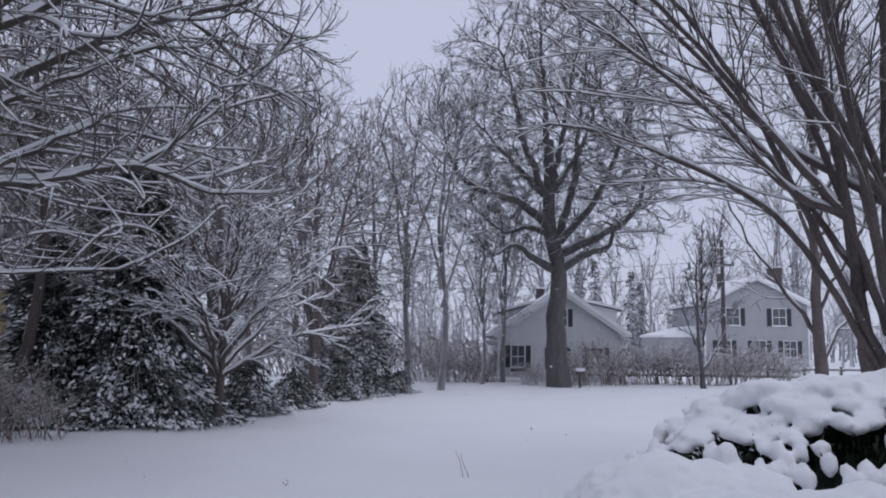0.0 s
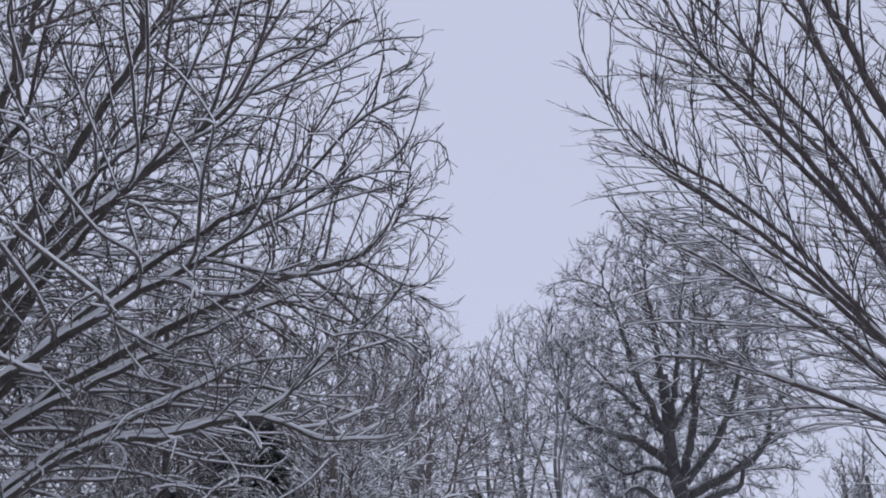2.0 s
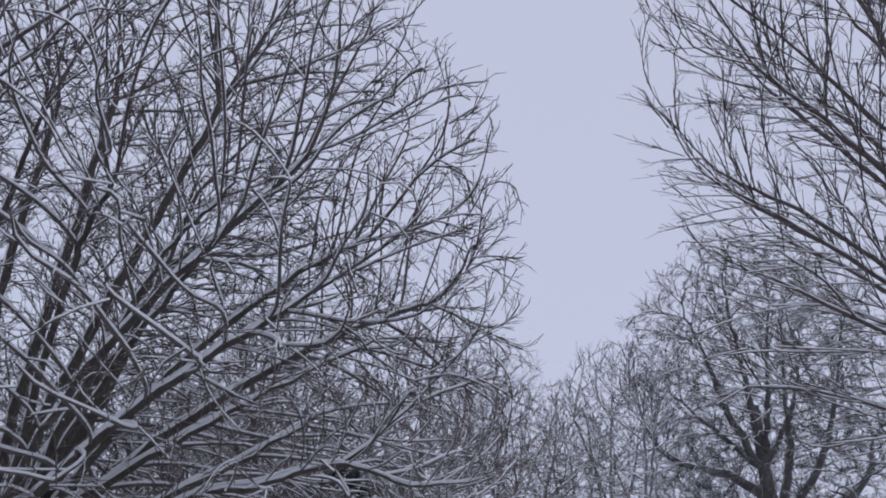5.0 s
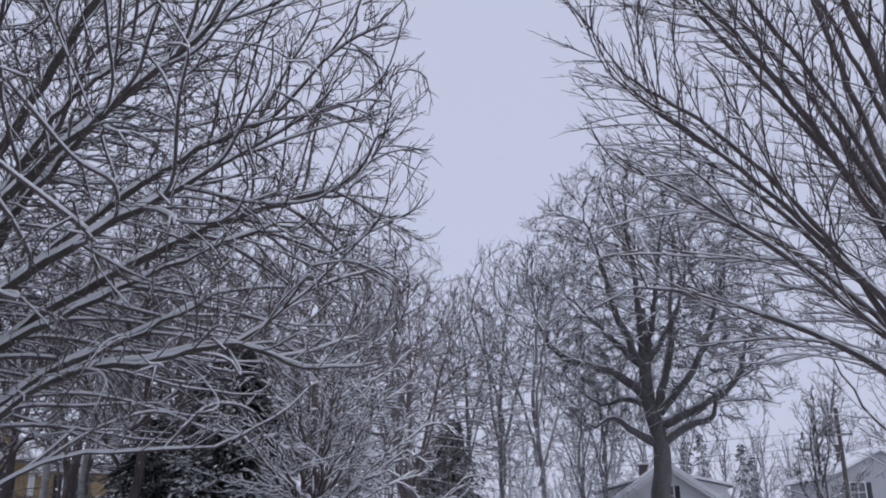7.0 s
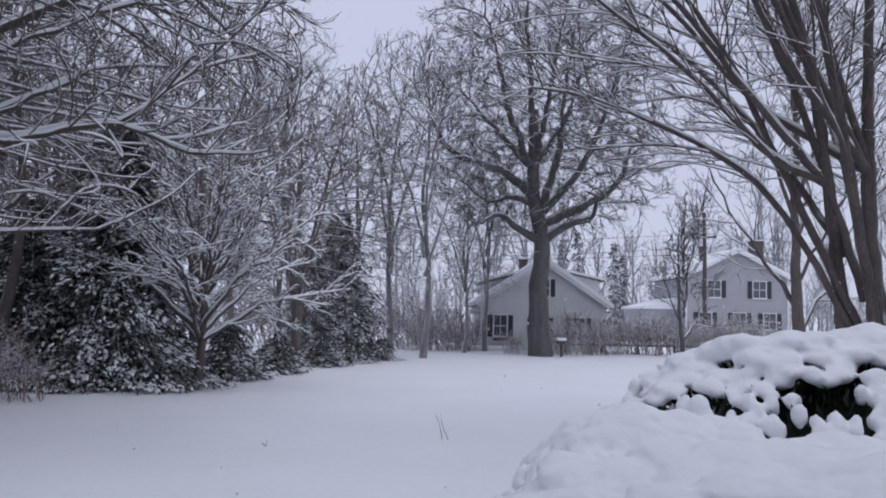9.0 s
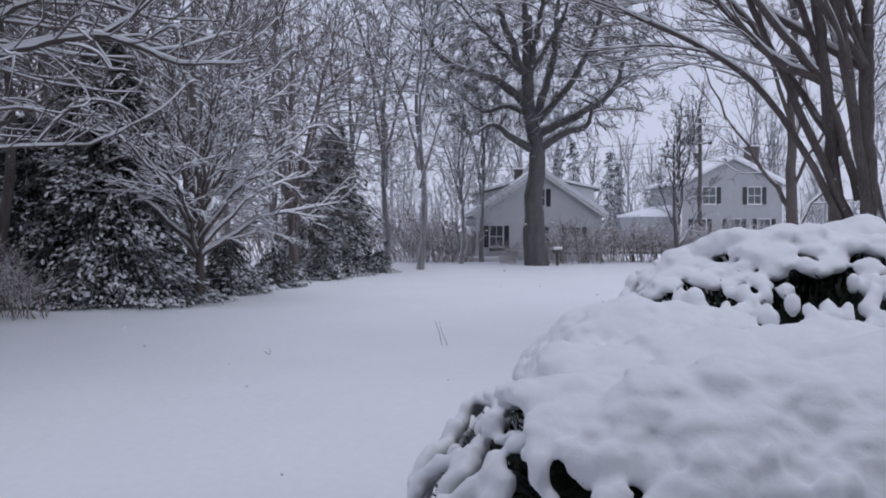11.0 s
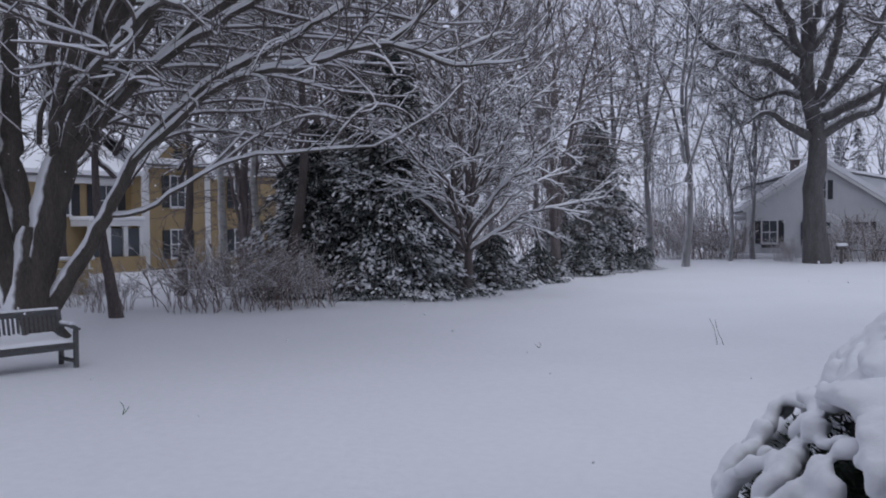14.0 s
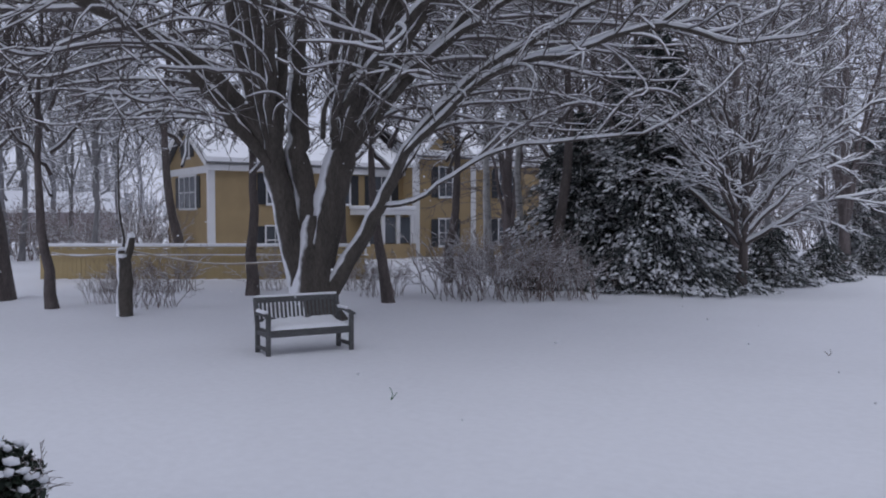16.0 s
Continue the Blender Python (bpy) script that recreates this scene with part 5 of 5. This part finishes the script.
def build_yew(m, label, halves, e, seed, gap, needles=20000, voxel=0.02, per=620):
    """A mounded yew: a dome of dark needles, a thick cover of snow on top and lobes down its sides. gap(p, up): how far the snow is broken there."""
    rng = np.random.default_rng(seed)
    t = empty("yew_bush", m, label, "shrub")
    core = bmesh.new()
    bmesh.ops.create_icosphere(core, subdivisions=4, radius=1.0)
    for v in core.verts:
        k = 1 + 0.1 * noise.noise(v.co * 2.6 + Vector((seed, 0, 0)))
        v.co = Vector(dome(np.array([v.co.x, v.co.y, max(0.0, v.co.z)]) + 1e-6, halves, e) * 0.84 * k)
    part("twig_mass", core, YEW, t)
    d = unit(rng.normal(0, 1, (needles, 3)))
    d[:, 2] = np.abs(d[:, 2])
    pos = dome(d, halves, e) * rng.uniform(0.86, 1.0, (needles, 1))
    piece("foliage", raw_mesh("foliage", *leaf_quads(rng, pos, d, 0.085, -0.1, 0.14), smooth=False), YEW, t, "dark green needles")
    items = []
    hx, hy, hz = halves
    n = int(per * 0.8 * (hx * hy * 2.5 + (hx + hy) * hz * 2.5))
    for q in unit(rng.normal(0, 1, (n, 3))):
        q[2] = abs(q[2])
        p = dome(q, halves, e)
        g = np.abs(p / np.array(halves)) ** (e - 1) / np.array(halves)
        up = g[2] / np.linalg.norm(g)
        lump = noise.noise(Vector((p[0] * 10.5 + seed, p[1] * 10.5, p[2] * 3.6))) + 0.5 * noise.noise(Vector((p[0] * 21, p[1] * 21 + seed, p[2] * 9)))
        if lump > gap(p, up):
            continue
        swell = 0.06 * noise.noise(Vector((p[0] * 2.6, p[1] * 2.6, p[2] * 2.0 + seed))) + 0.05 * noise.noise(Vector((p[0] * 5.6, p[1] * 5.6 + seed, p[2] * 3.5)))
        s = rng.uniform(0.026, 0.062) + 0.075 * max(0.0, up - 0.75) / 0.25
        p = p * (1 + swell) + np.array([0, 0, 0.05 * up])
        items.append((p, (s, s, s * (0.55 if up > 0.8 else rng.uniform(1.0, 1.8)))))
    sn = piece("snow", pillows(items), SNOW, t, "thick pillows of fresh snow")
    re = sn.modifiers.new("join", "REMESH")
    re.mode, re.voxel_size, re.use_smooth_shade = "VOXEL", voxel, True
    sm = sn.modifiers.new("soften", "SMOOTH")
    sm.factor, sm.iterations = 0.5, 2
    return t


def low_gaps(p, up):
    if p[0] < -1.75:
        return 0.32 if up > 0.9 else -0.16
    return 0.7 if up > 0.9 else 0.55 if up > 0.35 else 0.22


def tall_gaps(p, up):
    return 0.22 if up > 0.97 else (-0.06 if up > 0.85 else -0.2)


build_yew(pose(2.1, 4.05, GROUND), "low broad yew bush buried under smooth thick snow", (2.42, 1.45, 1.44), 3.0, 3, low_gaps)
build_yew(pose(2.85, 5.95, GROUND), "tall rounded yew bush with pillows of snow and dark gaps", (2.35, 1.45, 2.0), 2.15, 9, tall_gaps)
build_yew(pose(1.2, 5.2, GROUND), "small yew bush wholly hidden under a mound of snow", (0.9, 0.75, 1.5), 3.4, 5, lambda p, up: 0.9, 3000)


def build_near_shrub():
    rng = np.random.default_rng(90)
    me = thicket(90, 40, 0.62, 0.25, twig=0.005, counts=(6, 4), lean=0.45)
    t = place_thicket(me, TWIG_RED, at(-5.93, 3.08, 0, 0, 0.78), "small twiggy shrub with russet leaves and snow clumps")
    n = 4200
    pos = unit(rng.normal(0, 1, (n, 3))) * np.array([0.36, 0.36, 0.42]) * rng.uniform(0.45, 1.05, (n, 1)) + np.array([0, 0, 0.42])
    piece("leaves", raw_mesh("leaves", *leaf_quads(rng, pos, unit(rng.normal(0, 1, (n, 3))), 0.06, 0.3, 0.4), smooth=False), YEW, t)
    pos = unit(rng.normal(0, 1, (80, 3)) + np.array([0, 0, 0.5])) * np.array([0.36, 0.36, 0.42]) + np.array([0, 0, 0.45])
    piece("snow_clumps", raw_mesh("snow_clumps", *blobs(rng, pos, 0.045, 0.7)), SNOW, t)


build_near_shrub()


# ---- unseen wall of an assumed near house, added to shade the yews ----
def build_shade_wall():
    w = part("shade_wall", one_box(-7, -1.5, GROUND - 0.3, 11, -1.15, 8.2), SHINGLE, None)
    tagged(w, "plain grey shingled wall, unseen, added to shade the yews", "wall", kind="structure")


build_shade_wall()


# ---- stump, feeder, rail fence, pole, wires, weeds ----
def build_stump():
    rng = np.random.default_rng(3)
    t = empty("stump", at(-15.75, 11.2), "broken dark tree stump capped with snow", "stump")
    run = smooth_run([(0, 0, -0.1), (0.02, 0, 0.7), (-0.04, 0, 1.35)], 9, rng, 0.03)[None]
    fork = smooth_run([(0.02, 0, 1.1), (0.12, 0.05, 1.4), (0.14, 0.08, 1.62)], 9, rng, 0.02)[None]
    whip = smooth_run([(-0.05, 0, 1.3), (-0.1, 0, 2.6), (-0.15, 0.1, 4.8)], 9, rng, 0.05)[None]
    v, f = tube_arrays([(run, np.linspace(0.17, 0.14, 9)[None]), (fork, np.linspace(0.1, 0.07, 9)[None]), (whip, np.linspace(0.035, 0.01, 9)[None])], [10, 8, 6])
    piece("trunk", raw_mesh("trunk", v, f), BARK_MAPLE, t)
    piece("snow", raw_mesh("snow", *blobs(rng, np.array([[-0.05, 0, 1.38], [0.14, 0.08, 1.66], [0.03, -0.08, 1.25]]), 0.15, 0.7)), SNOW, t)


build_stump()


def cord(name, points, radius, material, label, category, n=16, m=None):
    rng = np.random.default_rng(1)
    run = smooth_run(points, n, rng, 0.0)[None]
    ob = piece(name, raw_mesh(name, *tube_arrays([(run, np.full((1, n), radius))], [5])), material, None)
    return tagged(ob, label, category)


cord("rope", [(-15.7, 11.3, 1.25), (-14.2, 12.1, 1.0), (-12.7, 12.7, 1.05)], 0.022, ROPE, "slack rope furred with snow, tied between stump and tree", "rope")
cord("rope", [(-15.8, 11.2, 1.2), (-17.0, 11.0, 1.12), (-18.3, 11.2, 1.15)], 0.02, ROPE, "rope furred with snow, tied to a broken stump", "rope")


def build_feeder():
    f = empty("bird_feeder", at(7.25, 45.0), "small post-mounted bird feeder with a snow cap", "bird feeder")
    part("post", one_box(-0.06, -0.06, -0.1, 0.06, 0.06, 0.75, bevel=0.01), POLE, f)
    part("tray", one_box(-0.22, -0.2, 0.7, 0.22, 0.2, 0.86, bevel=0.02), POLE, f)
    part("snow_cap", one_box(-0.25, -0.23, 0.862, 0.25, 0.23, 1.02, bevel=0.06), SNOW, f)


build_feeder()


def build_rail_fence():
    f = empty("rail_fence", pose(8.4, 50.6, GROUND), "weathered post-and-rail fence with snow on its rails", "fence")
    n = 11
    post = one_box(-0.07, -0.07, -0.1, 0.07, 0.07, 1.15, bevel=0.015)
    p = part("post", post, RAIL, f)
    for i in range(1, n):
        o = piece("post", p.data, RAIL, f)
        o.location = (i * 2.2, 0, 0)
    for z in (0.45, 0.9):
        for i in range(n - 1):
            r = part("rail", one_box(i * 2.2 + 0.07, -0.03, z, (i + 1) * 2.2 - 0.07, 0.03, z + 0.1, bevel=0.01), RAIL, f)
            part("rail_snow", one_box(i * 2.2 + 0.07, -0.04, z + 0.102, (i + 1) * 2.2 - 0.07, 0.04, z + 0.17, bevel=0.02), SNOW, r)


build_rail_fence()


def build_pole():
    rng = np.random.default_rng(2)
    u = empty("utility_pole", pose(20.7, 62, GROUND), "leaning wooden utility pole with a crossarm", "utility pole")
    run = smooth_run([(0, 0, -0.2), (0.02, 0, 5), (0.0, 0, 10.1)], 8, rng, 0.0)[None]
    piece("pole", raw_mesh("pole", *tube_arrays([(run, np.linspace(0.17, 0.13, 8)[None])], [10])), POLE, u)
    part("crossarm", one_box(-0.9, -0.06, 8.2, 0.9, 0.06, 8.33, bevel=0.01), POLE, u)
    for x in (-0.8, 0.8):
        part("insulator", one_box(x - 0.05, -0.05, 8.33, x + 0.05, 0.05, 8.48, bevel=0.02), GLASS, u)


build_pole()
for z, sag in ((8.4, 0.6), (7.4, 0.7), (6.9, 0.5)):
    cord("wire", [(20.7, 62, z), (5, 66, z - sag), (-14, 70, z + 0.2)], 0.012, WIRE, "overhead wire dusted with snow", "wire")
    cord("wire", [(20.7, 62, z), (34, 63, z - sag), (50, 64, z)], 0.012, WIRE, "overhead wire dusted with snow", "wire")


def build_weeds():
    rng = np.random.default_rng(6)
    for name, x, y, pts, mt, lab in (
            ("weed", 0.14, 14.7, [[(0, 0, 0), (-0.04, 0, 0.22), (-0.12, 0, 0.45)], [(0.1, 0, 0), (0.02, 0, 0.2), (-0.03, 0, 0.42)]], DRY, "two dry stalks poking out of the snow"),
            ("weed", -6.38, 7.82, [[(0, 0, 0), (0.02, 0, 0.08), (-0.03, 0, 0.14)], [(0, 0, 0), (0.05, 0, 0.05), (0.07, 0.02, 0.09)]], GREEN_LEAF, "tiny green sprig poking out of the snow"),
            ("weed", -2.71, 13.68, [[(0, 0, 0), (0.03, 0, 0.05), (0.01, 0, 0.1)], [(0, 0, 0), (-0.04, 0, 0.04), (-0.06, 0, 0.06)]], DRY, "dry leaf tip poking out of the snow")):
        runs = np.stack([smooth_run(q, 6, rng, 0.04) for q in pts])
        ob = piece(name, raw_mesh(name, *tube_arrays([(runs, np.linspace(0.006, 0.003, 6)[None] * np.ones((len(pts), 1)))], [5])), mt, None)
        ob.matrix_world = at(x, y)
        tagged(ob, lab, "weed")


build_weeds()


# ---- far sheds past the yellow fence ----
def build_far_shed():
    h = empty("far_shed", pose(-66, 36, GROUND, 0, 0, 60), "far low brown building with a snowy roof", "building")
    part("wall", one_box(-9, 0, -0.3, 9, 7, 2.3), FARWALL, h)
    part("roof_snow", prism(bmesh.new(), [(-9.4, 2.3), (9.4, 2.3), (9.0, 4.0), (-9.0, 4.0)], -0.4, 7.4), SNOW, h)


build_far_shed()


# ---- falling snow, held in the air ----
def build_snowfall():
    rng = np.random.default_rng(12)
    n = 1900
    az, d = np.radians(rng.uniform(-82, 34, n)), 3.0 + 25 * rng.random(n) ** 0.7
    pos = np.stack([d * np.sin(az), d * np.cos(az), rng.uniform(0.3, 1, n) * (1 + 0.55 * d)], 1)
    ob = piece("snowflake", raw_mesh("snowflake", *blobs(rng, pos, 0.0065, 1.0)), SNOW, None)
    tagged(ob, "loose white snowflakes falling through the air", "snow", kind="stuff")


build_snowfall()
